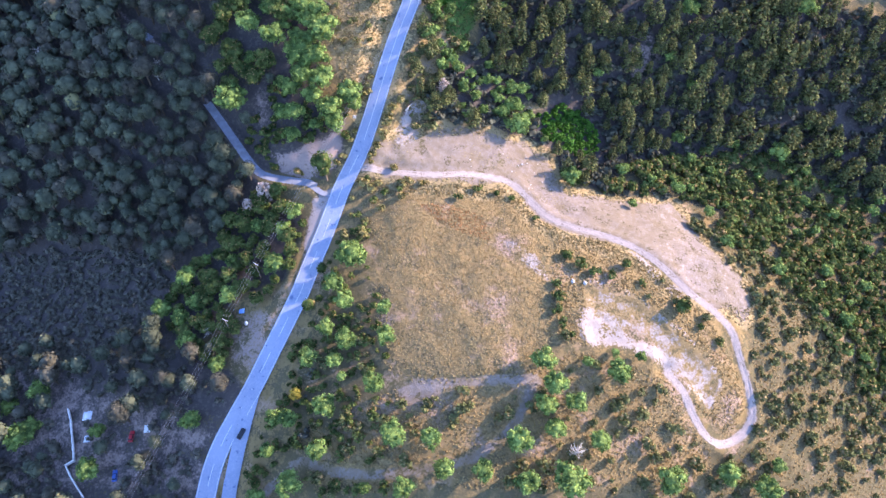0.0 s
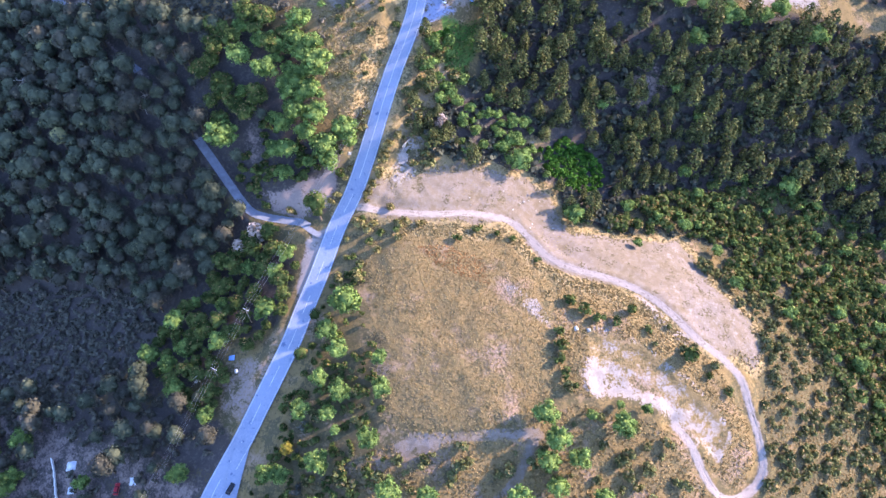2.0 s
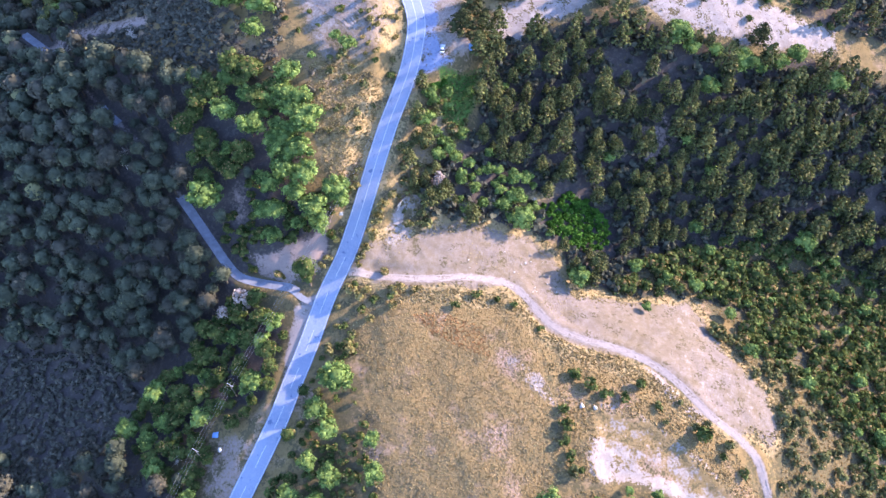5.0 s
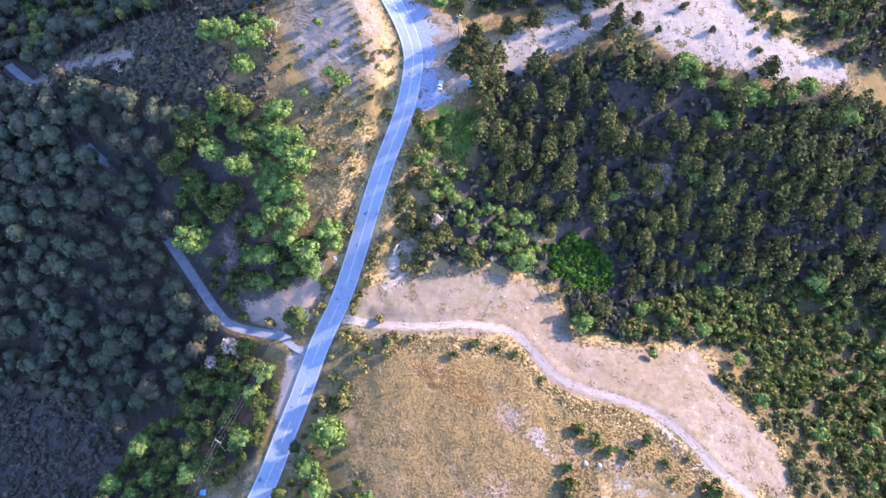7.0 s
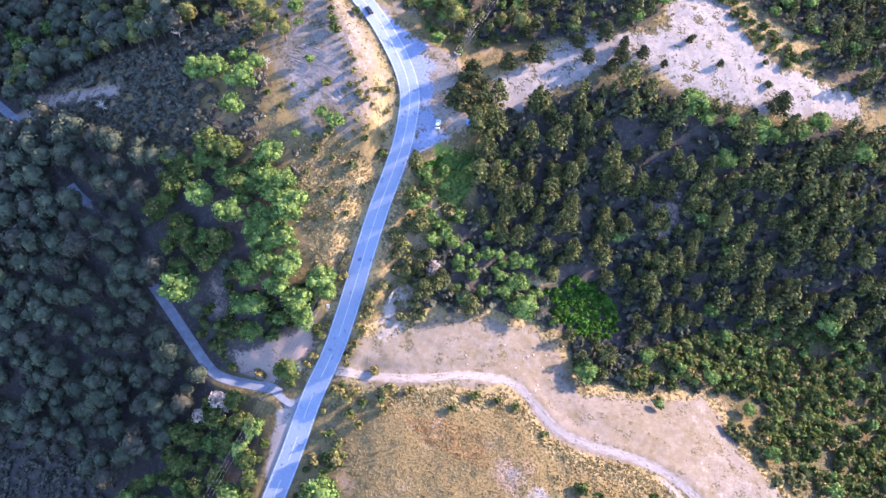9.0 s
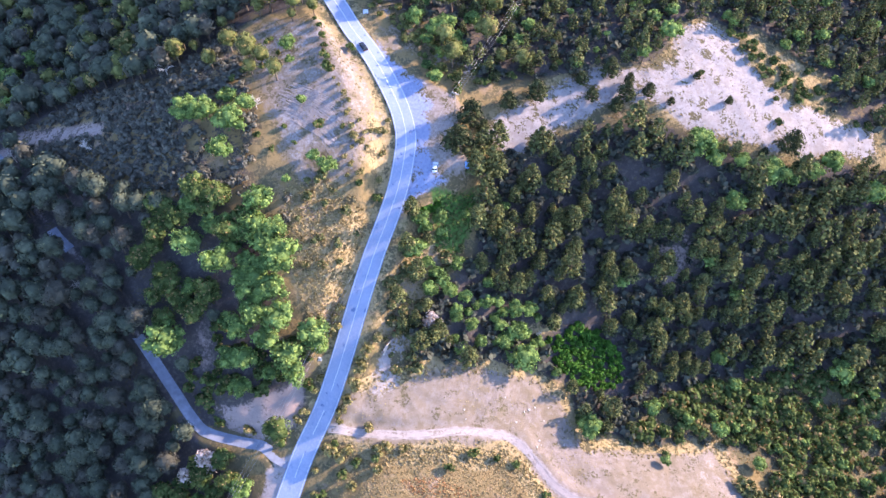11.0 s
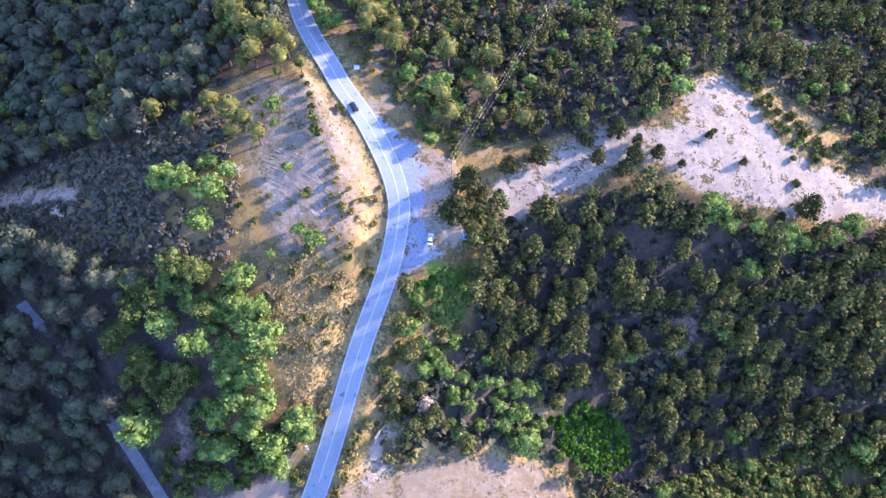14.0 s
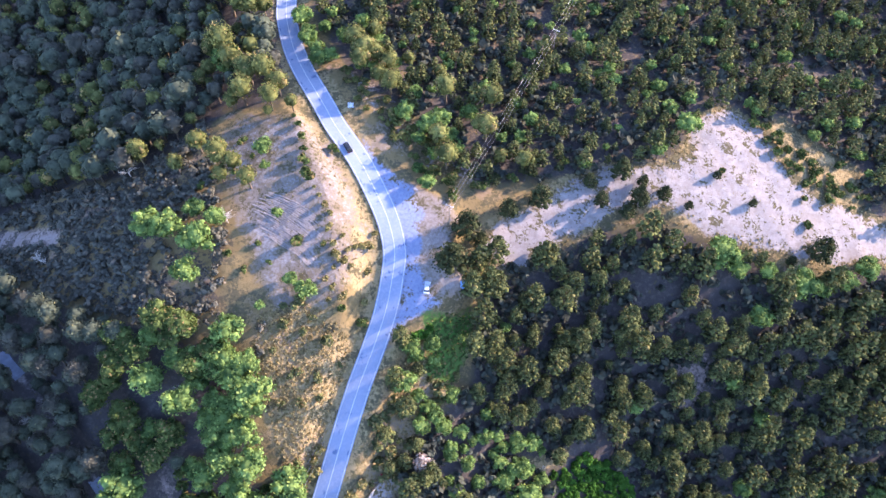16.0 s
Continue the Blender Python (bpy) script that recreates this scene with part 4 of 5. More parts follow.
GREEN_F = [(-9.1, 304.1, 2.4), (-3.0, 293.1, 2.3), (1.3, 282.2, 3.2), (7.0, 278.6, 2.6), (15.2, 285.2, 2.3), (-14.5, 312.3, 2.7), (-19.0, 302.7, 2.3), (51.0, 318.3, 2.5), (71.4, 303.5, 2.4), (43.0, 309.3, 2.1), (53.5, 307.5, 2.1), (117.3, 322.1, 2.6), (101.0, 300.6, 2.1), (-24.7, 313.2, 2.7), (-28.3, 305.3, 2.4), (3.3, 218.7, 1.8), (10.1, 225.0, 1.5), (-1.1, 210.2, 2.1), (3.4, 206.1, 2.4), (10.1, 203.2, 2.1), (17.0, 207.9, 1.8), (20.1, 203.7, 2.1), (26.1, 195.8, 3.3), (-1.5, 219.0, 2.2), (2.5, 222.5, 2.4)]
OLIVE_HILL = [(-60.5, 306.8, 4.1), (-64.9, 308.2, 2.7), (-56.5, 300.4, 4.0), (-51.2, 296.5, 3.9), (-66.7, 297.9, 2.5), (-64.3, 300.8, 2.4), (-46.1, 295.3, 3.6), (-42.1, 291.2, 3.2), (-51.8, 288.1, 3.5), (-55.3, 286.9, 2.4), (-43.4, 285.1, 2.9), (-37.4, 284.4, 1.9), (-44.0, 282.0, 1.6), (-54.6, 321.8, 4.9), (-61.6, 327.8, 4.3), (-49.9, 322.7, 3.1), (-52.5, 313.7, 2.1), (-57.3, 316.0, 2.1), (-66.6, 282.5, 1.9), (-62.5, 272.6, 2.8), (-55.4, 266.8, 3.4), (-51.5, 264.5, 2.7), (-54.4, 261.6, 2.4), (-79.8, 271.5, 2.9), (-67.7, 266.3, 2.3), (-91.0, 285.3, 2.3), (-74.9, 275.3, 1.6), (-46.6, 259.3, 2.7)]
OLIVE_NORTH = [(-20.9, 308.6, 3.4), (-18.1, 304.2, 3.7), (-14.5, 304.3, 3.0), (-18.8, 300.8, 3.0), (-10.6, 301.3, 3.0), (-13.4, 296.3, 2.5), (-10.3, 293.5, 3.3), (-15.5, 314.6, 2.4), (-4.9, 304.8, 2.0), (4.5, 300.7, 2.0), (6.1, 292.5, 3.3), (19.4, 291.3, 3.3), (6.2, 270.2, 3.5), (17.5, 280.7, 3.6), (3.8, 276.3, 2.9), (28.7, 271.6, 2.6), (21.5, 273.2, 2.1)]
GREEN_G = [(-38.1, 321.0, 3.5), (-35.5, 311.7, 3.1), (-31.4, 303.6, 3.2), (-31.1, 317.6, 2.1), (-6.0, 285.1, 2.9), (2.3, 284.0, 3.9), (5.5, 284.9, 2.9), (11.0, 285.4, 3.9), (-1.8, 277.6, 2.2), (2.7, 273.3, 2.2), (-0.8, 264.4, 2.5), (-2.0, 268.2, 1.6), (-43.5, 270.6, 3.1)]
LOT_PINE = [(32.7, 262.4, 3.2), (23.5, 258.4, 2.8), (47.5, 268.6, 2.1), (56.6, 271.8, 2.9), (50.4, 263.1, 2.1), (57.7, 260.5, 2.2), (61.0, 263.8, 2.9), (68.6, 265.7, 2.1), (76.3, 263.5, 1.3), (96.2, 266.3, 1.2), (116.4, 254.3, 3.6), (62.7, 269.2, 1.8), (7.7, 241.3, 4.2), (11.6, 251.8, 3.7), (15.5, 249.7, 2.0), (86.0, 273.5, 1.3), (106.8, 251.4, 1.5), (29.6, 271.2, 2.3), (38.8, 273.0, 1.3), (19.8, 267.3, 1.6)]
VERGE_BUSH = [(-15.7, 188.9, 2.1), (-17.7, 186.0, 2.1), (-19.0, 182.9, 2.1), (-20.2, 180.3, 1.9), (-21.0, 177.8, 1.9), (-21.6, 175.5, 1.8), (-23.3, 172.6, 1.8), (-24.6, 170.0, 1.6), (-25.5, 167.7, 1.4), (-26.9, 160.4, 2.3), (-24.1, 157.7, 2.0), (-22.6, 160.2, 1.7), (-17.3, 165.9, 1.5), (-14.1, 159.8, 1.9), (-12.5, 161.0, 1.8), (-14.7, 155.1, 1.9), (-21.2, 151.0, 1.6), (-26.3, 146.2, 1.3), (-27.3, 142.0, 2.2), (-32.6, 141.5, 2.0), (-31.2, 154.8, 1.3), (-31.5, 149.1, 1.1), (-7.4, 161.1, 1.3), (-35.1, 170.1, 1.6), (-36.8, 168.5, 1.4), (-32.9, 175.8, 1.5), (-31.3, 178.8, 1.2), (-51.7, 166.6, 1.6), (-49.9, 165.7, 1.2), (-27.0, 191.1, 1.7), (-27.4, 194.0, 1.7), (-26.4, 196.8, 1.5)]
BIG_GREEN = [(-38.9, 181.9, 4.9), (-32.6, 188.1, 4.5), (-42.1, 191.2, 4.5), (-49.7, 192.3, 4.1), (-37.4, 177.8, 3.3), (-51.7, 182.0, 3.9), (-53.2, 175.6, 3.1), (-31.2, 186.3, 2.7), (-45.6, 186.5, 3.7)]
SHRUB_T0 = [(77.9, 117.8, 4.1), (41.7, 134.3, 2.6), (46.2, 131.3, 2.6), (50.7, 128.4, 2.6), (55.4, 127.6, 2.2), (61.7, 131.4, 2.6), (37.0, 123.4, 2.2), (37.5, 118.1, 2.5), (36.3, 113.5, 2.2), (38.8, 109.4, 2.2), (41.3, 106.3, 1.8), (84.5, 111.7, 1.5), (90.9, 107.8, 1.9), (32.5, 150.0, 1.6), (12.1, 161.2, 2.0), (-14.5, 157.9, 2.0), (-20.3, 156.9, 1.8), (-24.1, 153.8, 1.8), (-26.3, 161.2, 1.8), (5.1, 155.8, 1.8), (19.1, 160.0, 1.8), (24.1, 158.2, 1.6), (-27.6, 143.4, 1.9), (-29.7, 148.6, 1.9), (66.8, 125.6, 1.7), (44.9, 172.3, 2.9), (49.1, 170.5, 2.5), (105.0, 150.4, 2.1), (102.2, 148.4, 1.8), (69.9, 164.2, 1.5)]
DEAD_MORE = [(-136.9, 251.6, 2.4), (-107.5, 246.2, 2.4)]
GREEN_H = [(-157.8, 297.6, 4.6), (-158.9, 284.2, 3.8), (-149.9, 278.9, 4.1), (-150.1, 290.2, 3.5), (-150.8, 305.1, 3.8), (-167.7, 305.9, 4.1)]
DEAD = [(-61.8, 158.1, 3.5), (0.2, 194.6, 2.7), (-68.1, 154.8, 2.8), (-77.7, 112.4, 2.3), (39.8, 70.8, 3.0), (-156.4, 220.3, 3.1), (-104.2, 204.8, 2.1), (-83.9, 269.0, 2.6), (-51.8, 249.6, 2.1), (-104.9, 201.9, 2.1), (1.9, 195.2, 2.1), (-60.8, 208.6, 1.7), (32.8, 197.1, 1.2)]

OPEN = [(smooth_line(FENCE, 1.0), 4.5), (road_line, 6.5), (east_line, 3.0), (west_line[:38], 3.8), (west_line[61:72], 3.0), (west_line[93:], 3.8), (west_fork, 3.0), (path_line, 2.5), (spur_line, 4.0), (CLEAR, 0.5), (LOT, 0.5), (PIT, 0.5),
        (PULL, 2.0), (THICKET, 1.5), (NE_SCRUB, -1.0), (GOLD, -0.5), (PARCEL, 1.0), (GAP1, 0.5), (GAP2, -5.0), (MEADOW, -2.0), (VERGE, 0.5), (DIRT, 1.0), (DIRT2, 1.0), (SLOPE, 0.0), (FIELD, 0.0)]

rng = np.random.default_rng(4)
broad_kinds = [broad_tree(20 + i, 5.5, 3.4, 700, 0.235, 0.86, 9, 0.74, True, 0.82, 0.5) for i in range(6)]
oak_kinds = [broad_tree(40 + i, 9.8, 3.1, 620, 0.22, 1.2, 6, 0.86, True, 0.90, 0.3) for i in range(6)]
oak_far = [broad_tree(140 + i, 9.8, 3.1, 120, 0.44, 1.2, 5, 0.88, False, 0.92, 0.3) for i in range(6)]
pine_far = [pine_tree(160 + i, leaves=140, leaf=0.52, boughs_shown=False, whorls=6) for i in range(7)]
pine_kinds = [pine_tree(60 + i, leaves=620, leaf=0.27) for i in range(7)]
shrub_kinds = [shrub(80 + i) for i in range(5)]
dead_kinds = [bare_tree(100 + i) for i in range(4)]

named = [(x, y, r) for x, y, r in GREEN_A + GREEN_B + GREEN_C + GREEN_D + GREEN_E + GREEN_F + GREEN_H]
named = [a for a in named if all(math.dist(a[:2], b[:2]) > 4.5 for b in BIG_GREEN)] + BIG_GREEN
named = [(x, y, r * 1.4) if x < -50 and 230 < y < 258 else (x, y, r) for x, y, r in named]
named += [g for g in GREEN_G if all(math.dist(g[:2], a[:2]) > 2.6 for a in named)]
as_things("broadleaf_tree", broad_kinds, [(x, y, r / 2.9, i) for i, (x, y, r) in enumerate(named)], (BARK, LEAF_GREEN), ("trunk", "crown"),
          "bright green broadleaf tree with a lobed crown", "tree", "green trees")
as_things("oak_tree", oak_kinds, [(x, y, r / 2.75, i) for i, (x, y, r) in enumerate(OLIVE_HILL)], (BARK, LEAF_OLIVE), ("trunk", "crown"),
          "olive-green tree on the brow of the hill", "tree", "olive trees on the hill")
as_things("oak_tree", oak_kinds, [(x, y, r / 2.75, i) for i, (x, y, r) in enumerate(OLIVE_NORTH)], (BARK, LEAF_OLIVE), ("trunk", "crown"),
          "olive-green tree at the edge of the pine wood", "tree", "olive trees by the road")
as_things("shrub", shrub_kinds, [(x, y, r / 1.45, i) for i, (x, y, r) in enumerate(VERGE_BUSH)], (BARK, LEAF_STRAW), ("stems", "crown"),
          "dry yellowish-olive shrub on the road verge", "shrub", "shrubs on the road verge")
young_pines = [pine_tree(70 + i, 6.4, 2.8, 1100, 0.2) for i in range(5)]
as_things("pine_tree", young_pines, [(x, y, r / 2.4, i) for i, (x, y, r) in enumerate(LOT_PINE)], (BARK, LEAF_DARK), ("trunk", "crown"),
          "dark green pine standing on the pale open ground", "tree", "lone pines")
as_things("shrub", shrub_kinds, [(x, y, r / 1.7, i) for i, (x, y, r) in enumerate(SHRUB_T0)], (BARK, LEAF_SHRUB), ("stems", "crown"),
          "low rounded dark green shrub on dry grass", "shrub", "shrubs on the knoll")
as_things("dead_tree", dead_kinds, [(x, y, r / 2.8, i) for i, (x, y, r) in enumerate(DEAD[3:] + DEAD_MORE)], (DEAD_WOOD, DEAD_WOOD), ("trunk", "bare_crown"),
          "bare pale grey dead tree with thin twigs", "tree", "dead trees")


as_things("shrub", shrub_kinds, [(x, y, 0.7 + 0.07 * (i % 9), i) for i, (x, y) in enumerate(SHRUB_ROW)], (BARK, LEAF_SHRUB), ("stems", "crown"),
          "dark olive shrub on the pale hilltop above the road", "shrub", "shrubs on the hilltop")
as_things("shrub", shrub_kinds, [(x, y, 0.55 + 0.08 * (i % 7), i) for i, (x, y) in enumerate(STRAW_ROW)], (BARK, LEAF_STRAW), ("stems", "crown"),
          "dry straw-coloured shrub on the pale road bank", "shrub", "dry shrubs on the bank")


def off_named(spots, gap=0.8):
    """Drops the spots that would stand inside a tree already placed."""
    keep = np.ones(len(spots), bool)
    for x, y, r in named + LOT_PINE + OLIVE_HILL + OLIVE_NORTH:
        keep &= np.hypot(spots[:, 0] - x, spots[:, 1] - y) > r * gap + 0.8
    return spots[keep]


def sized(spots, lo, hi):
    n = len(spots)
    return np.column_stack([spots, rng.uniform(lo, hi, n), rng.integers(0, 40, n)])


VERGE_PINES = np.array([(-4, 209), (-3, 189), (-1, 216), (1, 221), (4, 203), (-1, 199), (9, 209)], float)
pines = sized(off_named(np.vstack([scatter(rng, PINE_SOUTH, 5.0, OPEN + [(BUSHY, 0.0), (GREEN_EDGE, 0.0)], 0.55, 0.4), scatter(rng, PINE_NORTH, 5.9, OPEN, 0.55, 0.5), VERGE_PINES])), 0.6, 1.35)
pines[:, 2] *= np.where(pines[:, 1] > 262, 0.86, 1.0) * np.where(rng.random(len(pines)) < 0.42, 0.68, 1.0)
near_ = (pines[:, 1] > 176) & (pines[:, 1] < 245) & (pines[:, 0] < 95)
close_pines = pines[near_][:300]
far_pines = np.vstack([pines[near_][300:], pines[~near_]])
as_things("pine_tree", pine_kinds, close_pines, (BARK, LEAF_PINE), ("trunk", "crown"), "dark olive pine tree in a dense planted wood", "tree", "pines of the wood")
as_stuff("pine_wood", pine_far, far_pines, (BARK, LEAF_PINE), ("trunks", "crowns"), "dense dark pine wood on the shaded slope", "woodland")

low = sized(off_named(np.vstack([scatter(rng, PINE_SOUTH, 3.5, OPEN + [(BUSHY, 0.0)], 0.5, 0.3), scatter(rng, PINE_NORTH, 4.2, OPEN, 0.5, 0.4)]), 0.7), 0.8, 1.9)
as_stuff("undergrowth", [shrub(190 + i, height=2.1, leaves=18, leaf=0.62) for i in range(5)], low, (BARK, LEAF_UNDER), ("stems", "crowns"), "dull grey-green undergrowth beneath the pines", "undergrowth")
verge_bushes = sized(off_named(scatter(rng, NORTH_VERGE, 3.4, [(road_line, 6.0), (PULL, 1.0)], 0.5, 0.5), 0.6), 0.6, 1.5)
as_things("shrub", shrub_kinds, verge_bushes, (BARK, LEAF_OLIVE), ("stems", "crown"), "olive bush on the dusty verge by the lay-by", "shrub", "shrubs on the road verge")
tall_pines = [(-5.5, 222.0, 0.95, 1), (-6.5, 212.5, 1.05, 2), (-4.0, 207.0, 1.0, 3), (-9.5, 200.5, 0.85, 4), (-8.0, 193.0, 0.75, 5), (13.0, 236.0, 1.25, 1), (16.0, 230.0, 1.3, 2), (15.0, 243.0, 1.15, 3), (18.5, 237.5, 1.3, 0), (20.0, 246.0, 1.2, 6), (14.5, 223.0, 1.25, 5)]
as_things("pine_tree", pine_kinds, tall_pines, (BARK, LEAF_PINE), ("trunk", "crown"), "tall dark pine beside the road verge", "tree", "pines of the wood")
edge_bushes = np.vstack([sized(off_named(scatter(rng, NE_EDGE, 4.0, [(LOT, 0.0)], 0.5, 0.6)), 0.7, 1.5), [(x, y, 1.0 + 0.1 * (i % 5), i) for i, (x, y) in enumerate(OPEN_BUSH)]])
as_things("shrub", shrub_kinds, edge_bushes, (BARK, LEAF_SHRUB), ("stems", "crown"), "dark green bush on pale ground at the wood's edge", "shrub", "bushes on open ground")
low_trees = sized(off_named(scatter(rng, GREEN_LOW, 4.6, OPEN, 0.5, 0.3), 0.7), 0.55, 1.1)
as_things("broadleaf_tree", broad_kinds, low_trees, (BARK, LEAF_SHRUB), ("trunk", "crown"), "dark green broadleaf tree below the track", "tree", "trees below the track")
mid_trees = sized(off_named(scatter(rng, MID_HILL, 5.6, OPEN, 0.5, 0.2), 0.9), 0.9, 1.45)
as_things("broadleaf_tree", broad_kinds, mid_trees, (BARK, LEAF_SHRUB), ("trunk", "crown"), "large dark green broadleaf tree on the hillside", "tree", "green trees on the hillside")
edge_trees = sized(off_named(np.vstack([scatter(rng, GREEN_EDGE, 4.6, OPEN), scatter(rng, PINE_NORTH, 12.0, OPEN), scatter(rng, PINE_SOUTH, 24.0, OPEN), scatter(rng, BUSHY, 13.0, OPEN)]), 0.6), 0.4, 0.9)
far_ = (edge_trees[:, 1] > 262) | (edge_trees[:, 0] > 60)
as_stuff("green_wood", [broad_tree(30 + i, 8.0, 3.4, 150, 0.5, 0.9, 8, 0.68, False, 0.84, 0.42) for i in range(4)], edge_trees[far_], (BARK, LEAF_GREEN), ("trunks", "crowns"), "small green broadleaf trees scattered through the pine wood", "woodland")
edge_trees = edge_trees[~far_]
as_things("broadleaf_tree", broad_kinds, edge_trees, (BARK, LEAF_GREEN), ("trunk", "crown"), "small bright green broadleaf tree among pines", "tree", "green trees among pines")
# The darker shrub leaves put the bank's shade into these crowns.
bank_trees = [(-39.7, 128.3, 0.7, 0), (-43.3, 116.1, 0.8, 1)]
as_things("oak_tree", oak_kinds, bank_trees, (BARK, LEAF_SHRUB), ("trunk", "crown"), "green tree overhanging the road edge, leaves darkened as shade", "tree", "trees on the road bank")
junction_tree = [(-40.6, 162.6, 1.4, 2)]
as_things("oak_tree", oak_kinds, junction_tree, (BARK, LEAF_SHRUB), ("trunk", "crown"), "dark olive tree between the road and the track", "tree", "")
hill_trees = sized(off_named(scatter(rng, GREEN_HILL, 4.7, OPEN), 0.8), 0.8, 1.3)
as_things("broadleaf_tree", broad_kinds, hill_trees, (BARK, LEAF_GREEN), ("trunk", "crown"), "bright green broadleaf tree on the hillside above the road", "tree", "green trees on the hillside")
oaks = sized(off_named(np.vstack([scatter(rng, OAK_WEST, 4.5, OPEN + [(GREEN_HILL, 0.0), (MID_HILL, 0.0), (GREEN_LOW, 0.0), (HEATH_LOW, 0.0)]), scatter(rng, WEST_YARD, 7.0, OPEN, 0.5, 0.75)])), 0.6, 1.25)
tall = rng.random(len(oaks)) < 0.1
oaks[tall, 2] *= 1.3
near_ = (oaks[:, 0] > -118) & (oaks[:, 1] < 235)
close_oaks = oaks[near_][:300]
far_oaks = np.vstack([oaks[near_][300:], oaks[~near_]])
as_things("oak_tree", oak_kinds, close_oaks[::3], (BARK, LEAF_SHADED_BROWN), ("trunk", "crown"), "round brownish oak tree with leaves darkened as shade", "tree", "oaks of the wood")
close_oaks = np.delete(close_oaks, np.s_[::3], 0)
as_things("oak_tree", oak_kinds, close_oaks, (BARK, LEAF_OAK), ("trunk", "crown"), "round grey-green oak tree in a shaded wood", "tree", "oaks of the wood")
as_stuff("oak_wood", oak_far, far_oaks[::3], (BARK, LEAF_SHADED_BROWN), ("trunks", "crowns"), "scattered brownish oaks with shade put into their leaf colour", "woodland")
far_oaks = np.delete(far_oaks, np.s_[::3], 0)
# Some northern oaks get lighter olive leaves, sunlight put into their colour.
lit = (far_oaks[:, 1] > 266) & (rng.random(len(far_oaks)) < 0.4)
as_stuff("sunlit_oak_wood", oak_far, far_oaks[lit] * (1, 1, 0.9, 1), (BARK, LEAF_OLIVE), ("trunks", "crowns"), "trees scattered over the valley side, olive leaves painted as sunlit tops", "woodland")
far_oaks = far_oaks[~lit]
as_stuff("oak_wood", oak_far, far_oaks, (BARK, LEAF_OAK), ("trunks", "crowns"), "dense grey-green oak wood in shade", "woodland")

bushes = np.vstack([scatter(rng, SCRUB, 3.9, OPEN, 0.5, 0.5), scatter(rng, SOUTH_SLOPE, 6.0, OPEN, 0.5, 0.8), scatter(rng, WEST_YARD, 3.6, OPEN, 0.5, 0.8), scatter(rng, HEATH_WEST, 2.3, OPEN, 0.6, 0.35), scatter(rng, HEATH_LOW, 2.7, OPEN, 0.5, 0.3), scatter(rng, KNOLL, 8.0, OPEN, 0.5, 1.0), scatter(rng, EAST_VERGE, 3.6, OPEN), scatter(rng, SLOPE, 4.6, [(road_line, 6.0)], 0.5, 0.8)])
bushes = sized(off_named(bushes), 0.55, 1.7)
rng.shuffle(bushes)
big = sized(off_named(scatter(rng, BUSHY, 3.9, OPEN, 0.5, 0.5)), 1.1, 2.4)
near_ = (bushes[:, 0] > -40) & (bushes[:, 0] < 130) & (bushes[:, 1] > 66)
as_things("shrub", shrub_kinds, bushes[near_][:190], (BARK, LEAF_SCRUB), ("stems", "crown"), "small olive shrub on dry ground", "shrub", "scattered shrubs")
rest = np.vstack([bushes[near_][190:], bushes[~near_]])
west = rest[:, 0] < -40
as_stuff("scrub", shrub_kinds, rest[~west], (BARK, LEAF_SCRUB), ("stems", "crowns"), "low olive scrub on the dry slopes", "scrub")
as_stuff("heath", [shrub(185 + i, height=1.1, leaves=50, leaf=0.3) for i in range(5)], rest[west], (BARK, LEAF_HEATH), ("stems", "crowns"), "low dense brownish heath in shade", "scrub")
near_ = np.zeros(len(big), bool)
near_[np.argsort(np.hypot(big[:, 0] - 95, big[:, 1] - 150))[:280]] = True
as_stuff("bush_cover", shrub_kinds, big[~near_], (BARK, LEAF_SHRUB), ("stems", "crowns"), "dense rounded dark green bushes down the slope", "scrub")
as_things("round_bush", shrub_kinds, big[near_], (BARK, LEAF_SHRUB), ("stems", "crown"), "large rounded dark green bush on the slope", "shrub", "round bushes on the slope")

strip = scatter(rng, [(-62, 60), (-56, 82), (-46, 108), (-36, 140), (-27, 150)] + SOUTH_SLOPE[4:7] + [(-16, 60)], 3.3, [(road_line, 4.6), (spur_line, 3.6), (path_line, 2.5), (FIELD, 0.0)], 0.5, 0.35)
strip = sized(off_named(strip[strip[:, 0] < -13 - 0.1 * (strip[:, 1] - 90)], 0.6), 0.5, 1.3)
strip = np.vstack([strip, sized(off_named(scatter(rng, JUNCTION_SHADY_WOOD, 2.6, [(PARCEL, 0.5), (west_line, 3.0), (road_line, 5.0), (GAP1, 0.0)], 0.5, 0.4), 0.5), 0.6, 1.5)])
as_stuff("bank_scrub", shrub_kinds, strip, (BARK, LEAF_SHRUB), ("stems", "crowns"), "dense dark green scrub on the bank above the road", "scrub")

# woods past the valley sides, seen from afar only
FAR_RING = [(-330, -110), (330, -110), (330, 520), (-330, 520)]
far_spots = scatter(rng, FAR_RING, 19.0, [(road_line, 9.0)], 0.5, 0.3)
inner = (abs(far_spots[:, 0]) < 190) & (far_spots[:, 1] > 34) & (far_spots[:, 1] < 384)
far_kinds = [broad_tree(240 + i, 9.8, 3.1, 110, 0.46, 1.2, 4, 0.88, False, 0.92, 0.3) for i in range(4)]
as_stuff("far_wood", far_kinds, sized(far_spots[~inner], 0.9, 1.8), (BARK, LEAF_OAK), ("trunks", "crowns"), "distant woodland beyond the valley sides", "woodland")
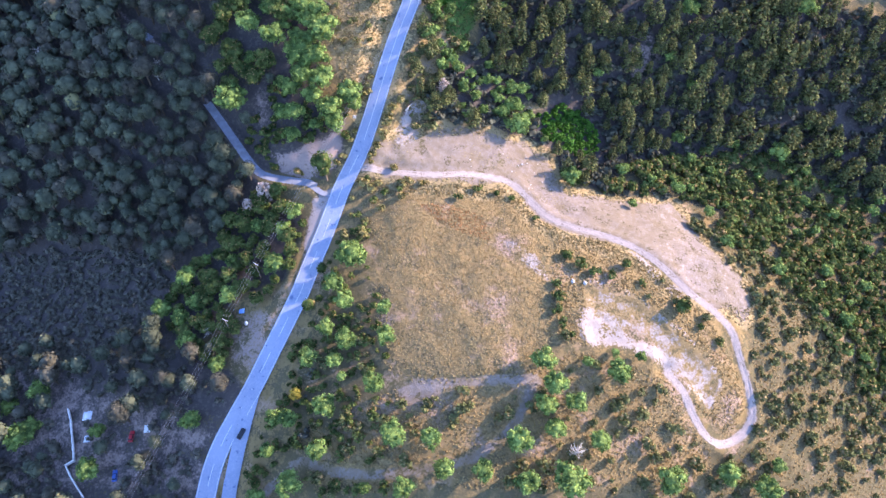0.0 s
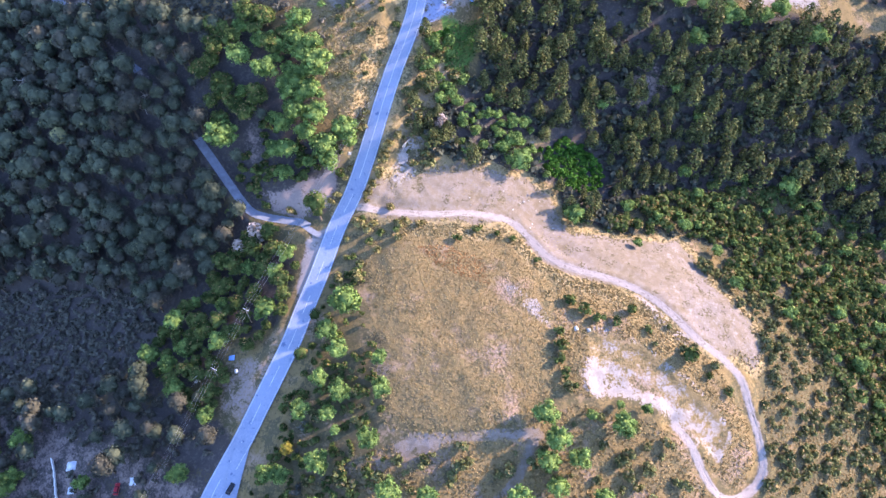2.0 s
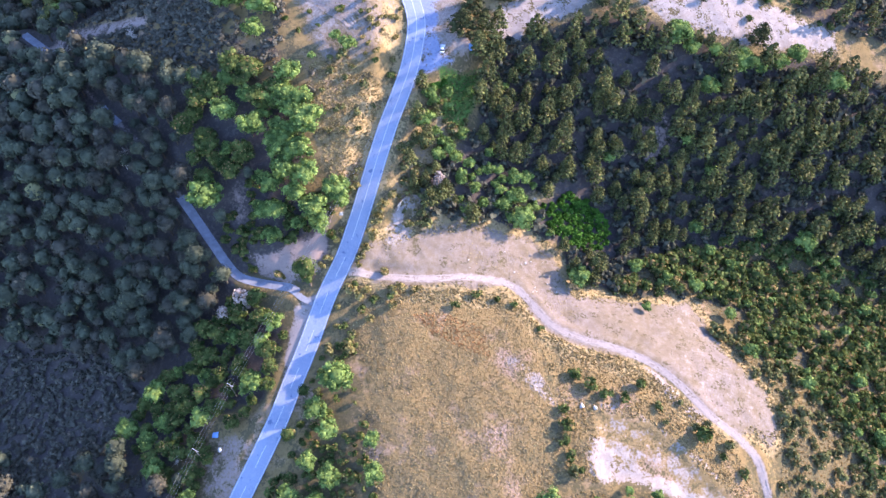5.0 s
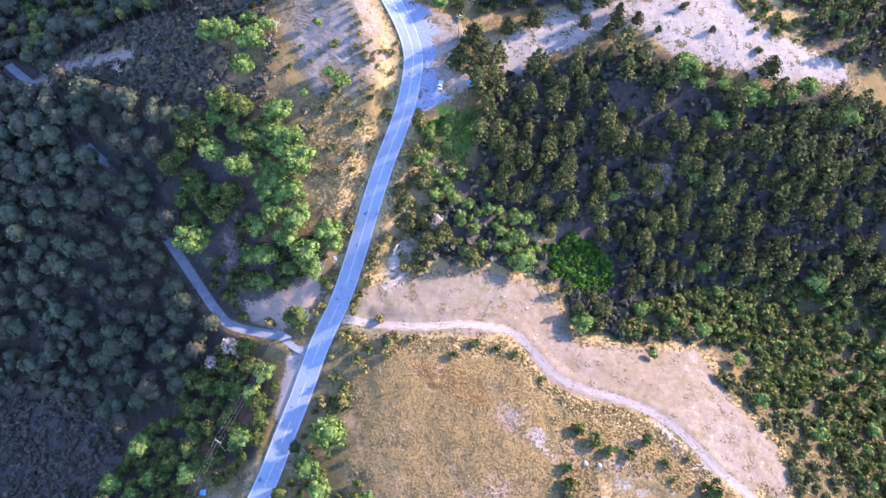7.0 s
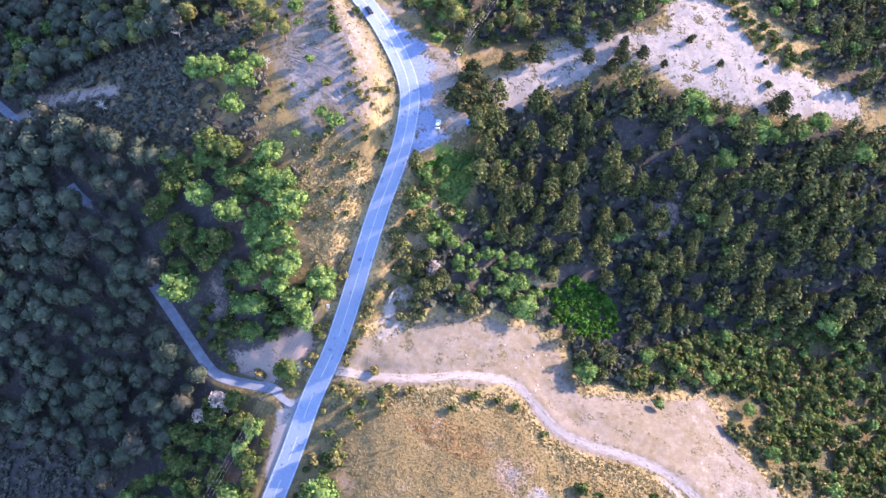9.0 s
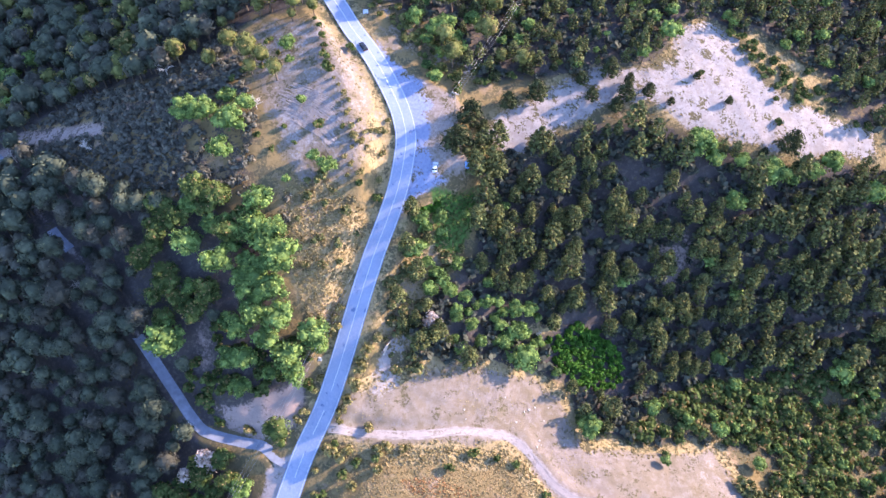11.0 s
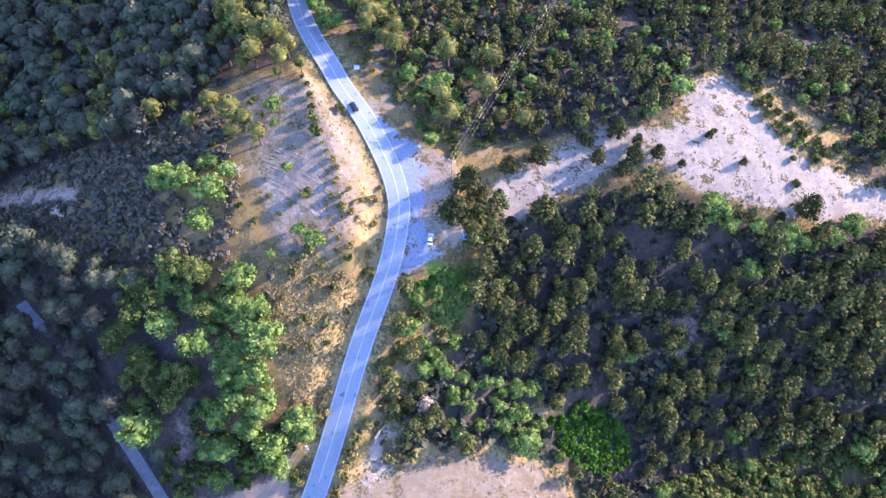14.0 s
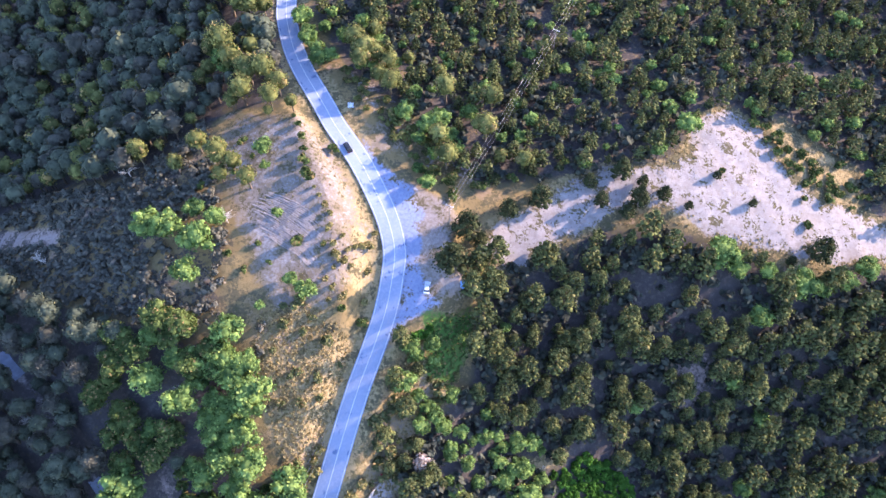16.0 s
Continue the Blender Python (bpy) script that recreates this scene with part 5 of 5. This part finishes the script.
as_things("dead_pine", [pine_tree(120 + i, 8.0, 2.8, 300, 0.3) for i in range(2)], [(x, y, r / 2.8, i) for i, (x, y, r) in enumerate(DEAD[:3])], (DEAD_WOOD, LEAF_PALE), ("trunk", "crown"),
          "withered pinkish pine among green trees", "tree", "withered pines")
as_things("yellow_tree", broad_kinds[:1], [(-46.0, 88.5, 0.7, 0)], (BARK, LEAF_YELLOW), ("trunk", "crown"), "small yellowing tree beside the road", "tree", "")
as_things("thicket_bush", shrub_kinds, sized(scatter(rng, THICKET, 1.75, []), 0.7, 1.15), (BARK, LEAF_VIVID), ("stems", "crown"),
          "vivid green rounded bush in a dense thicket", "shrub", "bushes of the green thicket")


as_things("shrub", shrub_kinds, [(x, y, 1.15, i) for i, (x, y) in enumerate([(-4.7, 221.9), (-2.5, 223.7), (-0.1, 225.0), (1.7, 226.1), (-3.6, 220.2)])], (BARK, LEAF_VIVID), ("stems", "crown"),
          "vivid green bush below the lay-by", "shrub", "green bushes below the lay-by")


# ---------------------------------------------------------------- grass
def tussock(seed, radius=0.42, height=0.42, count=8):
    rng_ = np.random.default_rng(seed)
    d = rng_.normal(size=(count, 3))
    d[:, 2] = abs(d[:, 2]) * 0.8 + 0.2
    d /= np.linalg.norm(d, axis=1)[:, None]
    return sprays(rng_, d * (radius, radius, height), d, 0.30, 0.5)


TUSSOCKS = [tussock(200 + i) for i in range(8)]


def as_grass(name, spots, material, label, lo=0.6, hi=1.3):
    heap = Heap()
    heights = land(spots[:, 0], spots[:, 1])
    for i, ((x, y), z) in enumerate(zip(spots, heights)):
        v, f = TUSSOCKS[i % len(TUSSOCKS)]
        s = rng.uniform(lo, hi)
        heap.add(v * (s, s, 0.65 * s) + (x, y, z), f)
    tagged(new(name, raw_mesh(name, *heap.arrays(), material)), label, "grass", kind="stuff")


BARE = [(road_line, 5.0), (east_line, 2.2), (west_line, 2.5), (path_line, 1.6), (spur_line, 3.0), (PIT, 0.0), (CLEAR, 0.0), (LOT, 0.0), (SPOT, 0.0)]
as_grass("olive_grass", scatter(rng, FIELD, 0.66, BARE, 0.7, 0.3), GRASS_OLIVE, "tussocks of olive and tan dry grass on the hilltop field", 0.25, 0.6)
as_grass("rusty_grass", scatter(rng, RUST, 0.7, BARE, 0.8, 0.75), GRASS_RUST, "patch of rust-coloured dry weeds in the field", 0.3, 0.7)
verge_spots = np.vstack([scatter(rng, SLOPE, 0.7, BARE), scatter(rng, RIM, 0.9, BARE)])
as_grass("straw_grass", verge_spots, GRASS_DRY, "straw-coloured dry grass on verges and banks", 0.45, 1.2)
as_grass("clearing_grass", scatter(rng, [a for a in CLEAR if a[0] < 50], 1.2, [(east_line, 2.4)], 0.9, 1.4), GRASS_DRY, "thin straw-coloured grass on the dirt clearing", 0.2, 0.45)
as_grass("bank_grass", scatter(rng, VERGE, 1.0, BARE, 0.9, 1.25), GRASS_DRY, "short straw-coloured grass on the sunlit bank", 0.25, 0.7)


def band(poly, spacing, out_, in_):
    """Spots in the band just outside a patch."""
    p = np.array(poly, float)
    lo, hi = p.min(0) - out_, p.max(0) + out_
    spots = scatter(rng, [(lo[0], lo[1]), (hi[0], lo[1]), (hi[0], hi[1]), (lo[0], hi[1])], spacing, [(road_line, 5.0), (east_line, 2.2)], 0.5, 0.5)
    d = inside(spots[:, 0], spots[:, 1], poly)
    return spots[(d > -out_) & (d < in_)]


as_grass("fringe_grass", np.vstack([band(CLEAR, 1.2, 4.0, 1.5), band(LOT, 1.4, 4.0, 1.5), band(FIELD, 1.3, 3.0, 0.5)]), GRASS_DRY, "tall dry grass fringing the bare ground", 0.4, 1.0)
low_spots = np.vstack([scatter(rng, KNOLL, 0.8, BARE, 0.6, 0.3), scatter(rng, EAST_VERGE, 1.3, BARE), scatter(rng, LOW, 0.85, BARE, 0.7, 0.4), scatter(rng, SCRUB, 0.9, BARE, 0.7, 0.4), scatter(rng, BUSHY, 1.1, OPEN, 0.7, 0.4)])
weeds = np.vstack([scatter(rng, NE_SCRUB, 1.2, [], 0.6, 0.4), scatter(rng, LOT, 1.9, [], 0.9, 1.1), scatter(rng, CLEAR, 2.6, [(east_line, 2.2)], 0.9, 1.35), scatter(rng, PIT, 1.3, [(PIT_FLOOR, 0.0)], 0.9, 0.8), scatter(rng, HILL_TOP, 1.5, BARE, 0.8, 0.9), scatter(rng, DIRT, 2.0, [], 0.5, 0.9)])
as_grass("weeds", weeds, GRASS_DRY, "small dry weeds scattered on pale bare ground", 0.2, 0.5)
# Dark shrub leaves on these weeds stand in for the pines' shade.
as_grass("meadow_grass", scatter(rng, MEADOW, 0.8, [(road_line, 5.0)], 0.5, 0.3), LEAF_SHRUB, "green weeds in the wedge below the lay-by, darkened as shade", 0.5, 1.2)
as_grass("slope_grass", low_spots, GRASS_OLIVE, "thin dry grass on the lower slopes", 0.35, 0.95)


# ---------------------------------------------------------------- built and loose things
def bm_mesh(name, bm, material, smooth=False):
    me = bpy.data.meshes.new(name)
    bm.to_mesh(me)
    bm.free()
    me.materials.append(material)
    if smooth:
        for p in me.polygons:
            p.use_smooth = True
    return me


def box(bm, cx, cy, cz, sx, sy, sz, bevel=0.0, taper=1.0):
    made = bmesh.ops.create_cube(bm, size=1.0)["verts"]
    for v in made:
        k = taper if v.co.z > 0 else 1.0
        v.co = Vector((cx + v.co.x * sx * k, cy + v.co.y * sy * k, cz + v.co.z * sz))
    if bevel:
        edges = list({e for v in made for e in v.link_edges})
        bmesh.ops.bevel(bm, geom=edges, offset=bevel, segments=2, affect="EDGES", profile=0.7)


def ground_z(x, y):
    return float(land(np.array([x]), np.array([y]))[0])


GLASS_DARK = plain("car_glass", (0.03, 0.035, 0.045), 0.08)
RUBBER = plain("rubber", (0.03, 0.03, 0.03), 0.9)
LAMP_CLEAR = plain("lamp_glass", (0.7, 0.72, 0.75), 0.15)
LAMP_RED = plain("tail_lamp", (0.35, 0.02, 0.02), 0.25)
PALE_METAL = plain("grey_metal", (0.55, 0.57, 0.6), 0.45, 0.6)


def car(name, x, y, heading, paint, label, z=None):
    """A five-door car, 4.3 m long, nose towards +y of its own."""
    root = new(name)
    z = ground_z(x, y) if z is None else z
    root.matrix_basis = pose(x, y, z, 0, 0, heading) @ Matrix.Scale(0.87, 4)
    bm = bmesh.new()
    box(bm, 0, 0, 0.55, 1.76, 4.3, 0.62, 0.16)
    box(bm, 0, 1.25, 0.80, 1.6, 1.5, 0.22, 0.09, 0.94)
    part("body", bm_mesh("body", bm, paint, True), root)
    bm = bmesh.new()
    box(bm, 0, -0.35, 1.08, 1.60, 2.5, 0.56, 0.10, 0.80)
    part("windows", bm_mesh("windows", bm, GLASS_DARK, True), root, "dark car windows")
    bm = bmesh.new()
    box(bm, 0, -0.42, 1.38, 1.28, 1.75, 0.07, 0.03)
    part("roof", bm_mesh("roof", bm, paint, True), root)
    for sx in (-0.82, 0.82):
        for sy in (1.32, -1.32):
            bm = bmesh.new()
            bmesh.ops.create_cone(bm, cap_ends=True, segments=14, radius1=0.32, radius2=0.32, depth=0.2, matrix=pose(sx, sy, 0.32, 0, 90, 0))
            wheel = part("wheel", bm_mesh("wheel", bm, RUBBER), root)
            bm = bmesh.new()
            bmesh.ops.create_cone(bm, cap_ends=True, segments=10, radius1=0.19, radius2=0.17, depth=0.22, matrix=pose(sx * 1.015, sy, 0.32, 0, 90, 0))
            part("rim", bm_mesh("rim", bm, PALE_METAL), wheel)
        for sy, m, n in ((2.13, LAMP_CLEAR, "headlight"), (-2.13, LAMP_RED, "tail_light")):
            bm = bmesh.new()
            box(bm, sx * 0.75, sy, 0.66, 0.36, 0.08, 0.15, 0.02)
            part(n, bm_mesh(n, bm, m), root)
    tagged(root, label, "car")


CAR_WHITE = plain("white_car_paint", (0.6, 0.66, 0.72), 0.25, 0.0, 0.05)
CAR_BLACK = plain("black_car_paint", (0.02, 0.025, 0.035), 0.2, 0.0, 0.05)
CAR_BLUE = plain("blue_car_paint", (0.03, 0.10, 0.35), 0.3, 0.0, 0.05)
CAR_RED = plain("red_car_paint", (0.35, 0.02, 0.03), 0.3, 0.0, 0.05)
car("white_car", 1.1, 235.1, -8, CAR_WHITE, "white car parked on the dusty lay-by")
car("dark_car", -63.7, 79.6, -22, CAR_BLACK, "dark car standing at the slip road", road_z[int(to_line(np.array([-63.7]), np.array([79.6]), road_line)[1][0])])
car("black_car", -21.4, 273.3, 29, CAR_BLACK, "black car on the road lane", road_z[int(to_line(np.array([-21.4]), np.array([273.3]), road_line)[1][0])])
car("blue_car", -106.8, 70.6, 8, CAR_BLUE, "blue car parked under trees in the yard")
car("red_car", -102.5, 82.2, 0, CAR_RED, "small red car parked in the shaded yard")

WOOD_POLE = plain("pole_wood", (0.28, 0.23, 0.19), 0.9, 0.0, 0.3, 1.5)
CERAMIC = plain("insulator", (0.75, 0.75, 0.73), 0.3)
WIRE = plain("wire", (0.36, 0.36, 0.38), 0.5, 0.7)
POLES = [(-70.5, 112.0), (-62.0, 130.0), (7.0, 252.6), (40.4, 319.5)]
POLE_H = 9.0
pole_tops = []
for i, (px, py) in enumerate(POLES):
    qx, qy = POLES[i + 1] if i + 1 < len(POLES) else (2 * px - POLES[i - 1][0], 2 * py - POLES[i - 1][1])
    root = new("utility_pole")
    pz = ground_z(px, py)
    turn_ = math.degrees(math.atan2(qy - py, qx - px))
    root.matrix_basis = pose(px, py, pz, 0, 0, turn_)
    part("pole", raw_mesh("pole", *limb((0, 0, -1), (0, 0, POLE_H), 0.16, 0.10, 8), WOOD_POLE), root)
    bm = bmesh.new()
    box(bm, 0.12, 0, POLE_H - 0.3, 0.14, 2.2, 0.14, 0.01)
    part("crossarm", bm_mesh("crossarm", bm, PALE_METAL), root, "pale grey metal crossarm")
    tops = []
    for off in (-1.0, 0.0, 1.0):
        part("insulator", raw_mesh("insulator", *limb((0.12, off, POLE_H - 0.25), (0.12, off, POLE_H + 0.1), 0.07, 0.05, 6), CERAMIC), root)
        tops.append(root.matrix_basis @ Vector((0.12, off, POLE_H + 0.15)))
    pole_tops.append(tops)
    tagged(root, "wooden utility pole with a pale crossarm and wires", "utility pole", "power line")
ends = [[p + (p - q) * 1.2 + Vector((0, 0, 6)) for p, q in zip(pole_tops[-1], pole_tops[-2])]]
first = [[p + (p - q) * 3.0 for p, q in zip(pole_tops[0], pole_tops[1])]]
spans = first + pole_tops + ends
for a_, b_pts in zip(spans, spans[1:]):
    for p, q in zip(a_, b_pts):
        sag = 0.012 * (q - p).length
        pts_ = [p.lerp(q, u) - Vector((0, 0, 4 * sag * u * (1 - u))) for u in np.linspace(0, 1, 13)]
        tagged(new("power_wire", raw_mesh("power_wire", *tube(pts_, 0.02), WIRE)), "thin grey overhead power wire between poles", "wire", "power line wires")

# the white wall round the yard
WHITE_BOARD = plain("white_board", (0.78, 0.79, 0.80), 0.6, 0.0, 0.12)
fence = tagged(new("yard_fence"), "white board fence with posts round the shaded yard", "fence")
for (ax, ay), (bx, by) in zip(FENCE, FENCE[1:]):
    n = max(1, round(math.hypot(bx - ax, by - ay) / 2.5))
    for i in range(n):
        u0, u1 = i / n, (i + 1) / n
        p0 = Vector((ax + (bx - ax) * u0, ay + (by - ay) * u0, 0))
        p1 = Vector((ax + (bx - ax) * u1, ay + (by - ay) * u1, 0))
        p0.z, p1.z = ground_z(p0.x, p0.y), ground_z(p1.x, p1.y)
        bm = bmesh.new()
        box(bm, 0, 0, 0.85, (p1 - p0).length * 0.97, 0.35, 1.3, 0.02)
        ob = part("panel", bm_mesh("panel", bm, WHITE_BOARD), fence)
        ob.matrix_basis = Matrix.Translation((p0 + p1) / 2) @ pose(0, 0, 0, 0, 0, math.degrees(math.atan2(by - ay, bx - ax)))
        part("post", raw_mesh("post", *limb(p0 - Vector((0, 0, 0.3)), p0 + Vector((0, 0, 1.7)), 0.09, 0.08, 6), WHITE_BOARD), fence)

# sheets and heaps in the yard and by the road
TARP_BLUE = plain("blue_tarpaulin", (0.18, 0.38, 0.75), 0.5, 0.0, 0.2, 1.0)
TARP_WHITE = plain("pale_sheet", (0.62, 0.66, 0.74), 0.6, 0.0, 0.2, 1.0)


def tarpaulin(name, x, y, size, material, label, seed):
    """A crumpled sheet lying over things: a ragged quilt of triangles with thickness."""
    r_ = np.random.default_rng(seed)
    n = 7
    u, v = np.meshgrid(np.linspace(-1, 1, n), np.linspace(-1, 1, n))
    px = x + (u + r_.uniform(-0.12, 0.12, u.shape)) * size * 0.5
    py = y + (v + r_.uniform(-0.12, 0.12, v.shape)) * size * 0.5 * r_.uniform(0.8, 1.1)
    dome = np.clip(1 - u * u, 0, 1) * np.clip(1 - v * v, 0, 1)
    pz = land(px.ravel(), py.ravel()).reshape(px.shape) + 0.12 + dome * size * 0.28 * r_.uniform(0.6, 1.2, u.shape)
    top = np.stack([px.ravel(), py.ravel(), pz.ravel()], 1)
    k_ = (np.arange(n - 1)[:, None] * n + np.arange(n - 1)[None, :]).ravel()
    f_ = np.vstack([np.stack([k_, k_ + 1, k_ + n + 1], 1), np.stack([k_, k_ + n + 1, k_ + n], 1)])
    verts = np.vstack([top, top - (0, 0, 0.08)])
    tagged(new(name, raw_mesh(name, verts, np.vstack([f_, f_[:, ::-1] + n * n]), material)), label, "tarpaulin")


tarpaulin("tarpaulin", -67.5, 118.9, 1.9, TARP_BLUE, "crumpled blue tarpaulin on bare ground", 1)
tarpaulin("tarpaulin", -120.3, 90.4, 3.4, TARP_WHITE, "crumpled pale blue sheet in the yard", 2)
tarpaulin("tarpaulin", -119.2, 83.0, 2.2, TARP_WHITE, "small crumpled pale sheet in the yard", 3)
tarpaulin("tarpaulin", -97.3, 84.2, 2.2, TARP_WHITE, "small crumpled pale sheet in the yard", 4)
tarpaulin("tarpaulin", 10.6, 236.2, 1.3, TARP_BLUE, "small blue sheet under pines by the lay-by", 5)
tarpaulin("tarpaulin", -21.6, 288.4, 1.6, TARP_WHITE, "small pale sheet on the dusty verge", 6)


def boulder(name, x, y, size, material, label, seed, group="stones on the clearing"):
    r_ = np.random.default_rng(seed)
    v, f = blob(size, 5, 7, 0.7)
    v = v * r_.uniform(0.6, 1.25, (len(v), 1)) * (r_.uniform(0.7, 1.4), r_.uniform(0.7, 1.2), 0.75)
    ob = new(name, raw_mesh(name, v, f, material))
    ob.matrix_basis = pose(x, y, ground_z(x, y) + size * 0.3, 0, 0, r_.uniform(0, 360))
    tagged(ob, label, "stone", group)


WHITE_STONE = plain("white_stone", (0.75, 0.74, 0.72), 0.85, 0.0, 0.15)
boulder("boulder", -65.3, 114.2, 0.75, WHITE_STONE, "white rounded stone on bare ground", 9, "")
STONES = [(31.6, 165.8), (27.6, 174.1), (30.9, 175.7), (22.0, 177.7), (25.1, 170.8), (36.1, 167.8), (38.9, 165.1), (9.8, 173.0), (10.2, 170.5), (42.8, 124.7), (46.8, 124.2),
          (30.7, 163.8), (29.0, 174.9), (32.1, 164.5), (33.5, 172.0), (35.0, 176.0)]
for i, (x, y) in enumerate(STONES):
    boulder("stone", x, y, 0.8 if i in (9, 10) else rng.uniform(0.18, 0.36), STONE, "pale grey stone lying on the dirt clearing", 30 + i)

# felled trunks on the verge
for i, (x, y, a, l) in enumerate([(-10.8, 190.4, 50, 6.0), (-12.2, 188.6, 62, 5.0), (-12.8, 187.2, 70, 4.0)]):
    ob = new("log", raw_mesh("log", *limb((-l / 2, 0, 0), (l / 2, 0, 0.2), 0.3, 0.2, 7), DEAD_WOOD if i else BARK))
    ob.matrix_basis = pose(x, y, ground_z(x, y) + 0.25, 0, 0, a)
    tagged(ob, "felled weathered tree trunk lying on the verge", "log", "felled trunks")

tarpaulin("tarpaulin", -10.0, 191.8, 1.4, CAR_RED, "small crumpled dark red sheet beside felled trunks", 7)
tarpaulin("tarpaulin", -31.5, 184.0, 1.1, STONE, "torn pale sheet on the verge above the road", 8)
